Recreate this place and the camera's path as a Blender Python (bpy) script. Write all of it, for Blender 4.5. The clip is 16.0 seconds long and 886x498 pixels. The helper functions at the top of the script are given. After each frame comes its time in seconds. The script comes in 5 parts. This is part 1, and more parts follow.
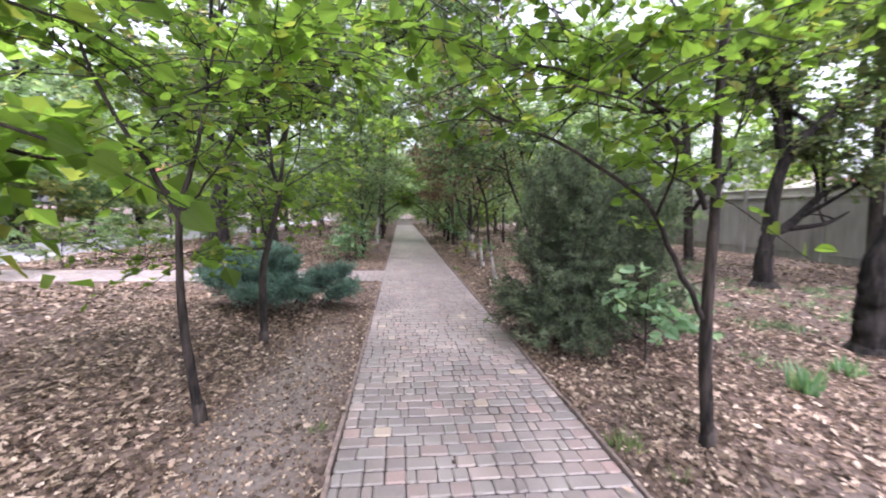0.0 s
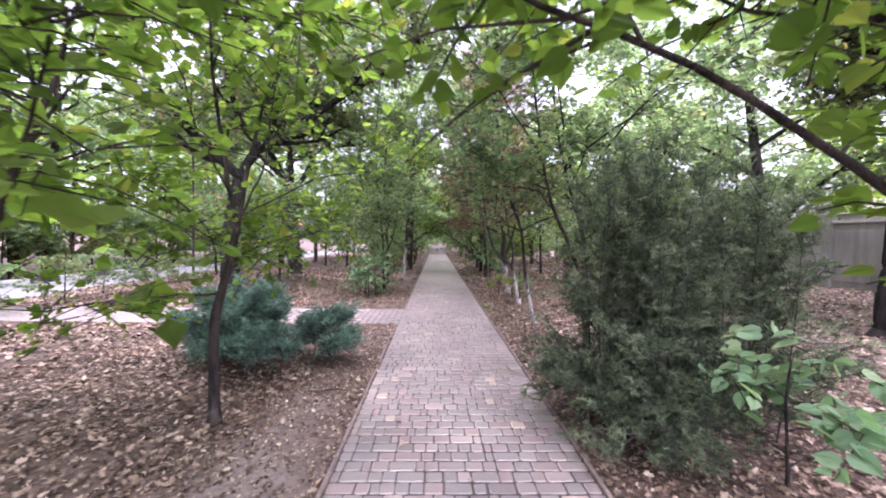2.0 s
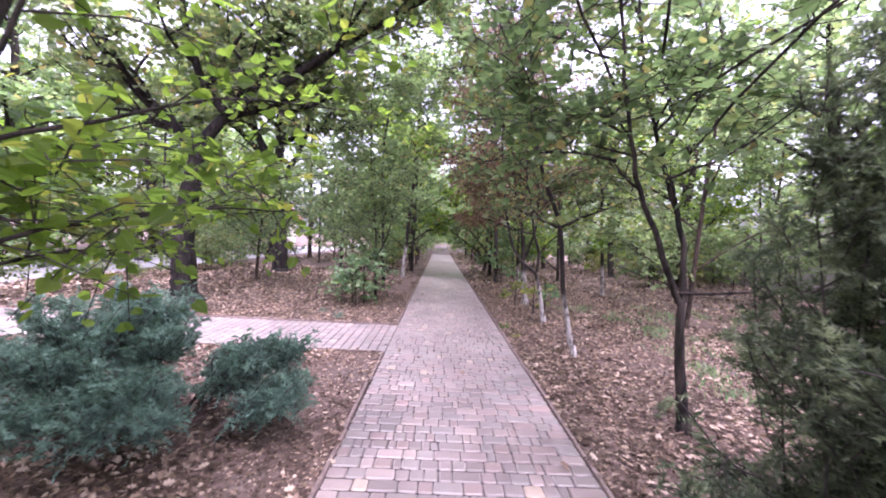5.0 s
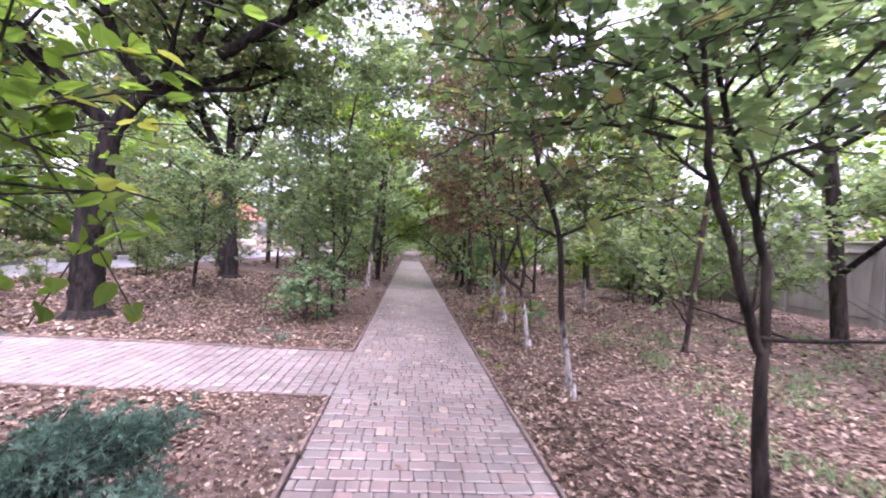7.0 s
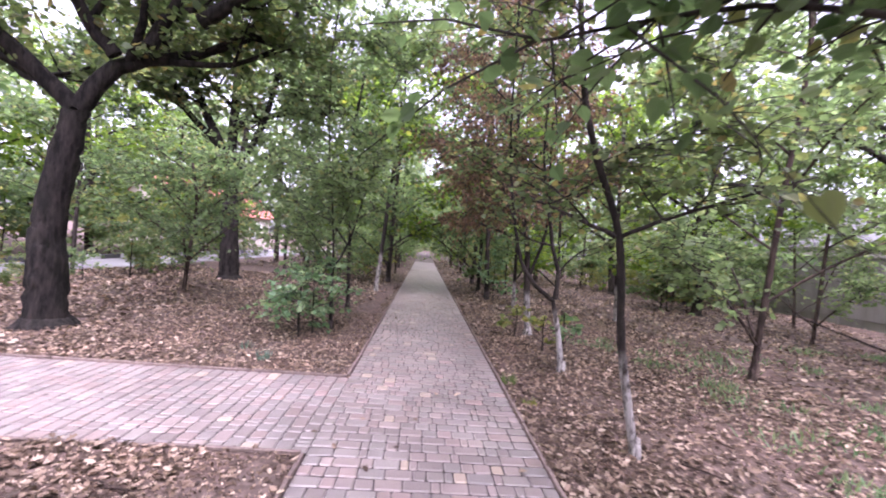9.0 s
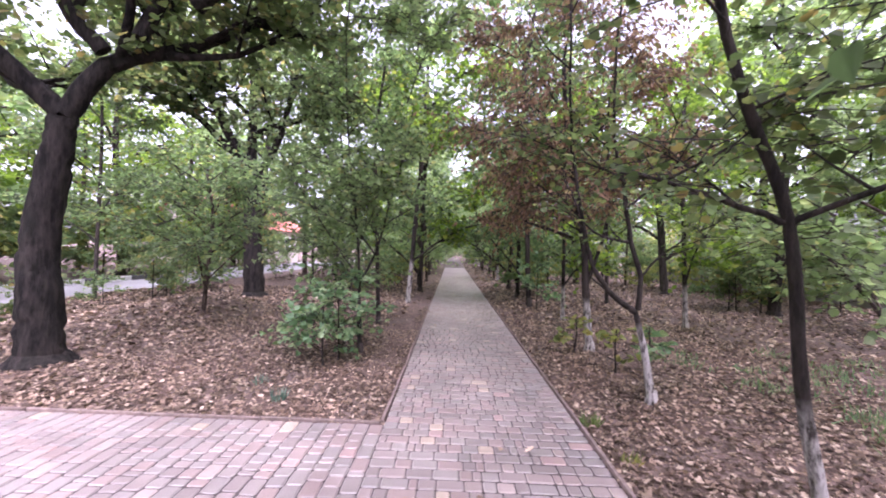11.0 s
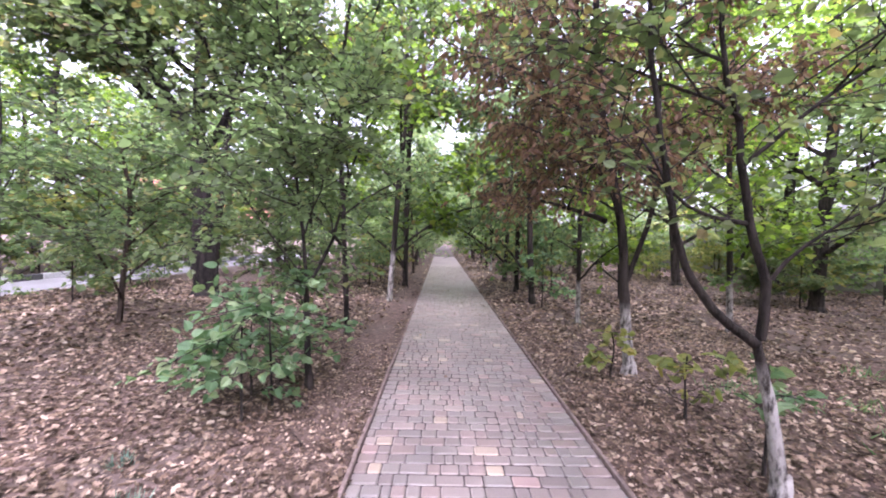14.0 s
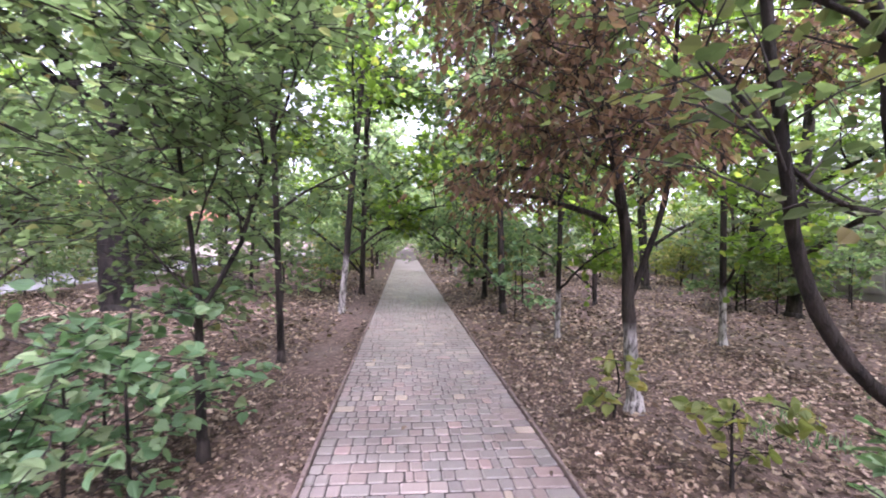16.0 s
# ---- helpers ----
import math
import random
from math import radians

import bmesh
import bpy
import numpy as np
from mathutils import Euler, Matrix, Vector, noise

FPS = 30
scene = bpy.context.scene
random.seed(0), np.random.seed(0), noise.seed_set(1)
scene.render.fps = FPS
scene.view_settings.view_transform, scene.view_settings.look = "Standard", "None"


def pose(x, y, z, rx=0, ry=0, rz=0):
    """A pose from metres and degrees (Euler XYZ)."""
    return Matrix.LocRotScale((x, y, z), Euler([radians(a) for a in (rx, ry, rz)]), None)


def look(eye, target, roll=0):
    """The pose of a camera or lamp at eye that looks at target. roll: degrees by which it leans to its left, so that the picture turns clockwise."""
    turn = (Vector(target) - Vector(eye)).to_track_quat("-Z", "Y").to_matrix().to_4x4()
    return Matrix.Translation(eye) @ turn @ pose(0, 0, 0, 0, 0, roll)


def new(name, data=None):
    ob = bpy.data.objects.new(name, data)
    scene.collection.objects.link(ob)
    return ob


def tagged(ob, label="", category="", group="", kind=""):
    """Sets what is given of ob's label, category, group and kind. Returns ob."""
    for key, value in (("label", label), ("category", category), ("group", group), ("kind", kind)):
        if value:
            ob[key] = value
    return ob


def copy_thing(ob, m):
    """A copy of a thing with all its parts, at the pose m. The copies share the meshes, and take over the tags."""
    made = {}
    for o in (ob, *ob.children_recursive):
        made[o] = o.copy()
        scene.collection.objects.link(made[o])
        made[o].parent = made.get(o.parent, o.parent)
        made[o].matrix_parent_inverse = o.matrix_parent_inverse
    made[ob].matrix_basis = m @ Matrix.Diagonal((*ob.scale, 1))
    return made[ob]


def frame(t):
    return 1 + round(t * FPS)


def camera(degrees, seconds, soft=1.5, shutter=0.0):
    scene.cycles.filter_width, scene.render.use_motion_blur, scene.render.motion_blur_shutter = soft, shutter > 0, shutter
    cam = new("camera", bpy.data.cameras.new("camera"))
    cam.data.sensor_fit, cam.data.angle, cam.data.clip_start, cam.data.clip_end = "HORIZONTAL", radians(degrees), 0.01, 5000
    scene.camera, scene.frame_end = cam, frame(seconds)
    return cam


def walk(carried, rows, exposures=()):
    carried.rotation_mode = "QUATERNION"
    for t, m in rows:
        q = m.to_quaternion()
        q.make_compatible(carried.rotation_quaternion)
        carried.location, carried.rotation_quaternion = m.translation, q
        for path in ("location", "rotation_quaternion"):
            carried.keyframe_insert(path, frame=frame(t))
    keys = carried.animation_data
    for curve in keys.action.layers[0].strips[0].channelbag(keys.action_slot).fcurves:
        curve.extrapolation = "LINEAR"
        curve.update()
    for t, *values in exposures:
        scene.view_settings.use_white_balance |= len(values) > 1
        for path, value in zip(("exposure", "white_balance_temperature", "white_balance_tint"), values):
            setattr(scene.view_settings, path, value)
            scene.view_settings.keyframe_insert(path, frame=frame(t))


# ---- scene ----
cam = camera(95.9, 16.0, soft=1.9, shutter=0.4)
METRES, EYE, TILT, LEAN, TURN = 9.7, 1.5, 0.0, 0.0, -6.1
ROWS = [
    (0.0, 0.0, 0.0, 0.0, 0.1, -5.43, -1.0),
    (0.5, 0.0126, 0.0314, -0.0005, 5.33, -5.2, -0.41),
    (1.0, 0.0082, 0.0699, -0.001, 4.46, -4.99, -0.98),
    (1.5, 0.0036, 0.1007, 0.0017, 4.3, -3.09, -0.98),
    (2.0, 0.0143, 0.1352, 0.002, 5.09, -1.38, -0.61),
    (2.5, 0.0195, 0.1695, -0.0004, 4.39, -2.94, -1.4),
    (3.0, 0.0037, 0.2068, 0.0019, 5.59, -1.79, -2.11),
    (5.5, -0.0129, 0.3671, -0.0037, 5.4, -1.19, -2.88),
    (6.0, -0.0049, 0.3961, -0.0027, 1.94, -0.67, -2.93),
    (6.5, -0.0121, 0.4294, -0.0013, -0.29, -0.1, -4.09),
    (7.0, -0.0207, 0.4596, -0.0001, 1.39, -0.24, -3.94),
    (7.5, -0.0158, 0.4868, 0.0007, 5.02, 0.9, -2.53),
    (8.0, -0.0084, 0.5116, 0.0005, 2.19, -0.01, -2.32),
    (8.5, -0.0145, 0.5438, 0.001, -1.29, -0.52, -4.05),
    (9.0, -0.0267, 0.5691, 0.0012, 3.41, -0.3, -4.49),
    (11.5, -0.0588, 0.6998, 0.0006, 8.06, 0.42, -1.66),
    (12.0, -0.0543, 0.7321, 0.0019, 8.98, 0.67, -1.78),
    (12.5, -0.0597, 0.7652, -0.0002, 5.94, -0.23, -3.09),
    (13.0, -0.0724, 0.7954, 0.0028, 5.08, -0.84, -3.55),
    (13.5, -0.0755, 0.8222, -0.0006, 6.42, -1.32, -2.31),
    (14.0, -0.0743, 0.8527, 0.0019, 5.81, -1.5, -1.14),
    (14.5, -0.0842, 0.8807, 0.0011, 4.78, -1.67, -0.67),
    (15.0, -0.0968, 0.9087, 0.0035, 3.81, -1.79, -0.4),
    (15.5, -0.0902, 0.9377, 0.0027, 1.97, -1.08, -0.67),
    (16.0, -0.0808, 0.9662, 0.003, 0.52, -1.08, -1.17),
]
walk(cam, [(t, pose(0, 0, EYE, TILT, LEAN, TURN) @ pose(METRES * x, METRES * y, METRES * z, 90 + pitch, roll, yaw)) for t, x, y, z, yaw, pitch, roll in ROWS],
     exposures=[(0.0, 2.7, 5800, 27), (3.0, 2.88, 5740, 43), (5.5, 2.95, 5740, 47), (9.0, 2.74, 5820, 43), (12.5, 2.86, 5800, 42), (16.0, 3.12, 5720, 38)])

# ---- world, sun, exposure ----
SUN_ELEV, SUN_AZ = 68.0, 165.0
world = bpy.data.worlds.new("overcast_sky")
scene.world = world
world.use_nodes = True
wn, wl = world.node_tree.nodes, world.node_tree.links
wn.clear()
sky = wn.new("ShaderNodeTexSky")
sky.sky_type = "NISHITA"
sky.sun_disc = False
sky.sun_elevation, sky.sun_rotation = radians(SUN_ELEV), radians(SUN_AZ)
sky.air_density, sky.dust_density, sky.ozone_density = 1.0, 4.0, 1.0
haze = wn.new("ShaderNodeHueSaturation")
haze.inputs["Saturation"].default_value = 0.25
bg = wn.new("ShaderNodeBackground")
bg.inputs["Strength"].default_value = 0.11
wo = wn.new("ShaderNodeOutputWorld")
wl.new(sky.outputs[0], haze.inputs["Color"])
wl.new(haze.outputs[0], bg.inputs[0])
wl.new(bg.outputs[0], wo.inputs[0])
sun = new("sun", bpy.data.lights.new("sun", "SUN"))
sun.data.energy, sun.data.angle, sun.data.color = 1.5, radians(80), (1.0, 0.97, 0.93)
sun.matrix_world = look((0, 0, 30), (-10 * math.sin(radians(SUN_AZ)), -10 * math.cos(radians(SUN_AZ)), 30 - 10 * math.tan(radians(SUN_ELEV))))


# ---- materials ----
def nodes_of(name):
    m = bpy.data.materials.new(name)
    m.use_nodes = True
    return m, m.node_tree.nodes, m.node_tree.links, m.node_tree.nodes["Principled BSDF"]


def ramp_node(n, stops):
    r = n.new("ShaderNodeValToRGB")
    while len(r.color_ramp.elements) < len(stops):
        r.color_ramp.elements.new(0.5)
    for e, (p, c) in zip(r.color_ramp.elements, stops):
        e.position, e.color = p, (*c, 1)
    return r


def noise_node(n, l, scale, detail=4.0, rough=0.55, space="Object", stretch=None):
    tc = n.new("ShaderNodeTexCoord")
    nz = n.new("ShaderNodeTexNoise")
    nz.inputs["Scale"].default_value, nz.inputs["Detail"].default_value, nz.inputs["Roughness"].default_value = scale, detail, rough
    if stretch:
        mp = n.new("ShaderNodeMapping")
        mp.inputs["Scale"].default_value = stretch
        l.new(tc.outputs[space], mp.inputs[0])
        l.new(mp.outputs[0], nz.inputs["Vector"])
    else:
        l.new(tc.outputs[space], nz.inputs["Vector"])
    return nz


def mix_node(n, l, kind, fac, a, b):
    m = n.new("ShaderNodeMix")
    m.data_type, m.blend_type = "RGBA", kind
    for sock, v in ((m.inputs[0], fac), (m.inputs[6], a), (m.inputs[7], b)):
        if isinstance(v, bpy.types.NodeSocket):
            l.new(v, sock)
        elif isinstance(v, (int, float)):
            sock.default_value = v
        else:
            sock.default_value = (*v, 1)
    return m.outputs[2]


def bump_to(n, l, p, height, strength, dist):
    b = n.new("ShaderNodeBump")
    b.inputs["Strength"].default_value, b.inputs["Distance"].default_value = strength, dist
    l.new(height, b.inputs["Height"])
    l.new(b.outputs[0], p.inputs["Normal"])


def surface(name, stops, scale, rough=0.85, bump=0.4, dist=0.01, big=0.5, stretch=None, random_by=None, spread=0.25):
    """A two-scale surface: colour from fine noise, broad patches on top, relief from the fine noise."""
    m, n, l, p = nodes_of(name)
    fine = noise_node(n, l, scale, 6, 0.6, stretch=stretch)
    col = ramp_node(n, stops)
    l.new(fine.outputs[0], col.inputs[0])
    broad = noise_node(n, l, big, 3)
    shade = ramp_node(n, [(0.3, (0.72, 0.7, 0.68)), (0.7, (1.15, 1.15, 1.15))])
    l.new(broad.outputs[0], shade.inputs[0])
    out = mix_node(n, l, "MULTIPLY", 0.8, col.outputs[0], shade.outputs[0])
    if random_by:
        src = n.new("ShaderNodeObjectInfo").outputs["Random"] if random_by == "object" else n.new("ShaderNodeNewGeometry").outputs["Random Per Island"]
        rr = ramp_node(n, [(0, (1 - spread,) * 3), (1, (1 + spread,) * 3)])
        l.new(src, rr.inputs[0])
        out = mix_node(n, l, "MULTIPLY", 1.0, out, rr.outputs[0])
    l.new(out, p.inputs["Base Color"])
    p.inputs["Roughness"].default_value = rough
    bump_to(n, l, p, fine.outputs[0], bump, dist)
    return m


def leaf_material(name, stops, through_amount=0.45, gloss=0.35, patch=2.0, clump=0.0):
    """Leaves: each its own colour, with light passing through the blade; clump: noise scale of sprays that share a
    colour, dark ones imitating shaded gaps.
    """
    m, n, l, p = nodes_of(name)
    geo = n.new("ShaderNodeNewGeometry")
    col = ramp_node(n, stops)
    if clump:
        spray = noise_node(n, l, clump, 2)
        pull = n.new("ShaderNodeMapRange")
        pull.inputs[1].default_value, pull.inputs[2].default_value = 0.34, 0.66
        l.new(spray.outputs[0], pull.inputs[0])
        both = n.new("ShaderNodeMix")
        both.inputs[0].default_value = 0.35
        l.new(pull.outputs[0], both.inputs[2])
        l.new(geo.outputs["Random Per Island"], both.inputs[3])
        l.new(both.outputs[0], col.inputs[0])
    else:
        l.new(geo.outputs["Random Per Island"], col.inputs[0])
    nz = noise_node(n, l, patch, 2)
    shade = ramp_node(n, [(0.3, (0.75, 0.78, 0.72)), (0.7, (1.2, 1.18, 1.1))])
    l.new(nz.outputs[0], shade.inputs[0])
    out = mix_node(n, l, "MULTIPLY", 1.0, col.outputs[0], shade.outputs[0])
    l.new(out, p.inputs["Base Color"])
    p.inputs["Roughness"].default_value = 0.5
    p.inputs["Specular IOR Level"].default_value = gloss
    tr = n.new("ShaderNodeBsdfTranslucent")
    tint = mix_node(n, l, "MULTIPLY", 1.0, out, (1.35, 1.5, 0.95))
    l.new(tint, tr.inputs[0])
    mx = n.new("ShaderNodeMixShader")
    mx.inputs[0].default_value = through_amount
    l.new(p.outputs[0], mx.inputs[1])
    l.new(tr.outputs[0], mx.inputs[2])
    l.new(mx.outputs[0], n["Material Output"].inputs[0])
    return m


def bark_material(name, dark, light, white_to=0.0):
    """Furrowed bark; white_to: height up to which an old worn coat of limewash remains."""
    m, n, l, p = nodes_of(name)
    furrow = noise_node(n, l, 14, 6, 0.65, stretch=(1, 1, 0.22))
    col = ramp_node(n, [(0.4, dark), (0.62, light)])
    l.new(furrow.outputs[0], col.inputs[0])
    moss = noise_node(n, l, 3, 4)
    mr = ramp_node(n, [(0.45, (0, 0, 0)), (0.75, (0.5, 0.5, 0.5))])
    l.new(moss.outputs[0], mr.inputs[0])
    out = mix_node(n, l, "MIX", mr.outputs[0], col.outputs[0], (0.022, 0.021, 0.016))
    if white_to:
        tc = n.new("ShaderNodeTexCoord")
        sep = n.new("ShaderNodeSeparateXYZ")
        l.new(tc.outputs["Object"], sep.inputs[0])
        edge = n.new("ShaderNodeMapRange")
        edge.inputs[1].default_value, edge.inputs[2].default_value = white_to + 0.08, white_to - 0.08
        l.new(sep.outputs["Z"], edge.inputs[0])
        flakes = noise_node(n, l, 22, 5, 0.7, stretch=(1, 1, 0.35))
        fr = ramp_node(n, [(0.36, (0, 0, 0)), (0.54, (0.85, 0.85, 0.85))])
        l.new(flakes.outputs[0], fr.inputs[0])
        fac = mix_node(n, l, "MULTIPLY", 1.0, fr.outputs[0], edge.outputs[0])
        out = mix_node(n, l, "MIX", fac, out, (0.46, 0.43, 0.4))
    l.new(out, p.inputs["Base Color"])
    p.inputs["Roughness"].default_value = 0.92
    p.inputs["Specular IOR Level"].default_value = 0.2
    bump_to(n, l, p, furrow.outputs[0], 1.0, 0.05)
    return m


def soil_material():
    """Soil under broken-up old leaves: crumbs of two sizes, each its own brown, with bare dusty patches."""
    m, n, l, p = nodes_of("leafy_soil")
    warp = noise_node(n, l, 11, 3)
    tc = n.new("ShaderNodeTexCoord")
    add = n.new("ShaderNodeVectorMath")
    add.operation = "MULTIPLY_ADD"
    l.new(warp.outputs["Color"], add.inputs[0])
    add.inputs[1].default_value = (0.07, 0.07, 0.07)
    l.new(tc.outputs["Object"], add.inputs[2])
    cols = []
    for scale in (17, 38):
        v = n.new("ShaderNodeTexVoronoi")
        v.inputs["Scale"].default_value = scale
        l.new(add.outputs[0], v.inputs["Vector"])
        r = ramp_node(n, [(0.0, (0.04, 0.027, 0.022)), (0.4, (0.085, 0.06, 0.048)), (0.7, (0.15, 0.106, 0.088)), (0.92, (0.25, 0.185, 0.155)), (1.0, (0.36, 0.28, 0.24))])
        l.new(v.outputs["Color"], r.inputs[0])
        cols.append((v, r.outputs[0]))
    leafy = mix_node(n, l, "MIX", 0.5, cols[0][1], cols[1][1])
    dust = ramp_node(n, [(0.3, (0.085, 0.066, 0.057)), (0.7, (0.17, 0.137, 0.12))])
    dn = noise_node(n, l, 30, 5)
    l.new(dn.outputs[0], dust.inputs[0])
    where = noise_node(n, l, 0.9, 4)
    wr = ramp_node(n, [(0.52, (0, 0, 0)), (0.7, (0.85, 0.85, 0.85))])
    l.new(where.outputs[0], wr.inputs[0])
    ground = mix_node(n, l, "MIX", wr.outputs[0], leafy, dust.outputs[0])
    trodden = n.new("ShaderNodeMapping")
    trodden.vector_type = "TEXTURE"
    trodden.inputs["Location"].default_value, trodden.inputs["Scale"].default_value = (-0.85, 3.0, 0), (0.62, 2.9, 3)
    l.new(add.outputs[0], trodden.inputs[0])
    ring = n.new("ShaderNodeVectorMath")
    ring.operation = "LENGTH"
    l.new(trodden.outputs[0], ring.inputs[0])
    fray = n.new("ShaderNodeMath")
    fray.operation = "ADD"
    l.new(ring.outputs["Value"], fray.inputs[0])
    l.new(where.outputs[0], fray.inputs[1])
    edge = ramp_node(n, [(0.55, (0.8, 0.8, 0.8)), (1.0, (0, 0, 0))])
    half = n.new("ShaderNodeMath")
    half.operation = "MULTIPLY"
    half.inputs[1].default_value = 0.7
    l.new(fray.outputs[0], half.inputs[0])
    l.new(half.outputs[0], edge.inputs[0])
    pale = ramp_node(n, [(0.3, (0.14, 0.115, 0.103)), (0.7, (0.25, 0.21, 0.19))])
    l.new(dn.outputs[0], pale.inputs[0])
    l.new(mix_node(n, l, "MIX", edge.outputs[0], ground, pale.outputs[0]), p.inputs["Base Color"])
    p.inputs["Roughness"].default_value = 0.95
    p.inputs["Specular IOR Level"].default_value = 0.2
    bump_to(n, l, p, cols[0][1], 0.8, 0.03)
    return m


def paver_material(name, source):
    m, n, l, p = nodes_of(name)
    pick = n.new("ShaderNodeObjectInfo").outputs["Random"] if source == "object" else n.new("ShaderNodeNewGeometry").outputs["Random Per Island"]
    col = ramp_node(n, [(0.0, (0.205, 0.177, 0.167)), (0.14, (0.245, 0.208, 0.195)), (0.28, (0.22, 0.2, 0.189)), (0.42, (0.255, 0.203, 0.188)), (0.56, (0.235, 0.208, 0.194)),
                        (0.68, (0.265, 0.22, 0.205)), (0.8, (0.255, 0.23, 0.214)), (0.9, (0.32, 0.268, 0.245)), (0.955, (0.4, 0.33, 0.265)), (0.98, (0.325, 0.24, 0.222))])
    col.color_ramp.interpolation = "CONSTANT"
    l.new(pick, col.inputs[0])
    fine = noise_node(n, l, 160, 4, 0.7)
    grit = ramp_node(n, [(0.25, (0.72, 0.72, 0.72)), (0.75, (1.22, 1.22, 1.22))])
    l.new(fine.outputs[0], grit.inputs[0])
    out = mix_node(n, l, "MULTIPLY", 1.0, col.outputs[0], grit.outputs[0])
    tc = n.new("ShaderNodeNewGeometry")
    wide = n.new("ShaderNodeTexNoise")
    wide.inputs["Scale"].default_value, wide.inputs["Detail"].default_value = 1.3, 5
    l.new(tc.outputs["Position"], wide.inputs["Vector"])
    dust = ramp_node(n, [(0.35, (0.78, 0.76, 0.75)), (0.7, (1.2, 1.17, 1.16))])
    l.new(wide.outputs[0], dust.inputs[0])
    out = mix_node(n, l, "MULTIPLY", 0.9, out, dust.outputs[0])
    l.new(out, p.inputs["Base Color"])
    p.inputs["Roughness"].default_value = 0.34
    p.inputs["Specular IOR Level"].default_value = 0.5
    bump_to(n, l, p, fine.outputs[0], 0.35, 0.003)
    return m


GREEN = [(0.0, (0.095, 0.142, 0.082)), (0.45, (0.14, 0.2, 0.115)), (0.8, (0.18, 0.245, 0.145)), (0.96, (0.22, 0.25, 0.125)), (1.0, (0.28, 0.22, 0.11))]
M_LINDEN = leaf_material("linden_leaf", [(0.0, (0.09, 0.145, 0.032)), (0.5, (0.145, 0.218, 0.044)), (0.9, (0.195, 0.275, 0.052)), (1.0, (0.28, 0.27, 0.07))], 0.74)
M_GREEN = leaf_material("green_leaf", GREEN, 0.66)
# Lighter copy of the green leaf: distant haze and brightness put into the colour.
M_ROW = leaf_material("lightened_green_leaf", [(0.0, (0.15, 0.205, 0.122)), (0.5, (0.205, 0.27, 0.17)), (0.9, (0.25, 0.31, 0.2)), (1.0, (0.31, 0.29, 0.16))], 0.72)
M_FRESH = leaf_material("fresh_leaf", [(0.0, (0.11, 0.2, 0.105)), (0.6, (0.165, 0.275, 0.155)), (1.0, (0.26, 0.33, 0.18))], 0.4)
M_YELLOW = leaf_material("yellowing_leaf", [(0.0, (0.14, 0.18, 0.06)), (0.6, (0.22, 0.245, 0.085)), (1.0, (0.32, 0.27, 0.08))], 0.45)
M_OAK = leaf_material("oak_leaf", [(0.0, (0.08, 0.115, 0.056)), (0.6, (0.13, 0.172, 0.086)), (0.9, (0.18, 0.2, 0.096)), (1.0, (0.26, 0.19, 0.09))], 0.56)
M_BROWN = leaf_material("dry_brown_leaf", [(0.0, (0.11, 0.064, 0.05)), (0.5, (0.2, 0.12, 0.092)), (0.8, (0.28, 0.175, 0.135)), (1.0, (0.17, 0.175, 0.085))], 0.45, 0.15)
# Needles: the darkest stop paints the shade inside and between the sprays.
M_BLUE = leaf_material("juniper_needle", [(0.0, (0.026, 0.052, 0.042)), (0.5, (0.105, 0.19, 0.155)), (1.0, (0.24, 0.375, 0.31))], 0.15, 0.25, 4, 7)
M_CYPRESS = leaf_material("cypress_needle", [(0.0, (0.025, 0.036, 0.025)), (0.4, (0.08, 0.105, 0.07)), (0.8, (0.19, 0.235, 0.155)), (1.0, (0.27, 0.3, 0.2))], 0.35, 0.25, 3, 8)
M_LITTER = leaf_material("fallen_leaf", [(0.0, (0.039, 0.026, 0.02)), (0.35, (0.098, 0.066, 0.05)), (0.6, (0.195, 0.136, 0.106)), (0.84, (0.325, 0.237, 0.19)), (1.0, (0.5, 0.4, 0.335))], 0.12, 0.2, 1.2)
M_GRASS = leaf_material("grass_blade", [(0.0, (0.08, 0.13, 0.045)), (1.0, (0.18, 0.23, 0.09))], 0.3)
M_BARK = bark_material("young_bark", (0.014, 0.012, 0.011), (0.065, 0.052, 0.045))
M_BARK_BROWN = bark_material("brown_bark", (0.025, 0.018, 0.015), (0.1, 0.072, 0.058))
M_BARK_OAK = bark_material("oak_bark", (0.005, 0.0044, 0.004), (0.033, 0.027, 0.024))
M_BARK_WHITE = bark_material("limewashed_bark", (0.014, 0.0115, 0.01), (0.05, 0.04, 0.034), 0.75)
M_TWIG = surface("twig_bark", [(0.3, (0.018, 0.015, 0.013)), (0.7, (0.055, 0.044, 0.037))], 30)
M_GROUND = soil_material()
M_BED = surface("joint_sand", [(0.3, (0.04, 0.033, 0.031)), (0.7, (0.085, 0.07, 0.066))], 60, 0.95, 0.5, 0.004)
M_EDGE = surface("edging_concrete", [(0.3, (0.12, 0.09, 0.08)), (0.7, (0.25, 0.19, 0.165))], 25, 0.9, 0.6, 0.006, random_by="object", spread=0.15)
# Brown unpaved track, with the shade of the trees put into its dark colour.
M_SHADED_EARTH = surface("shaded_track_earth", [(0.3, (0.085, 0.066, 0.06)), (0.7, (0.15, 0.118, 0.106))], 12, 0.9, 0.5, 0.01)
# Paler than the near stones: grazing sky sheen put into the base colour.
M_FAR_PAVING_SHEEN = surface("far_paving", [(0.3, (0.24, 0.2, 0.2)), (0.7, (0.33, 0.275, 0.275))], 8, 0.5, 0.3, 0.004)
M_PAVER = paver_material("paver_stone", "object")
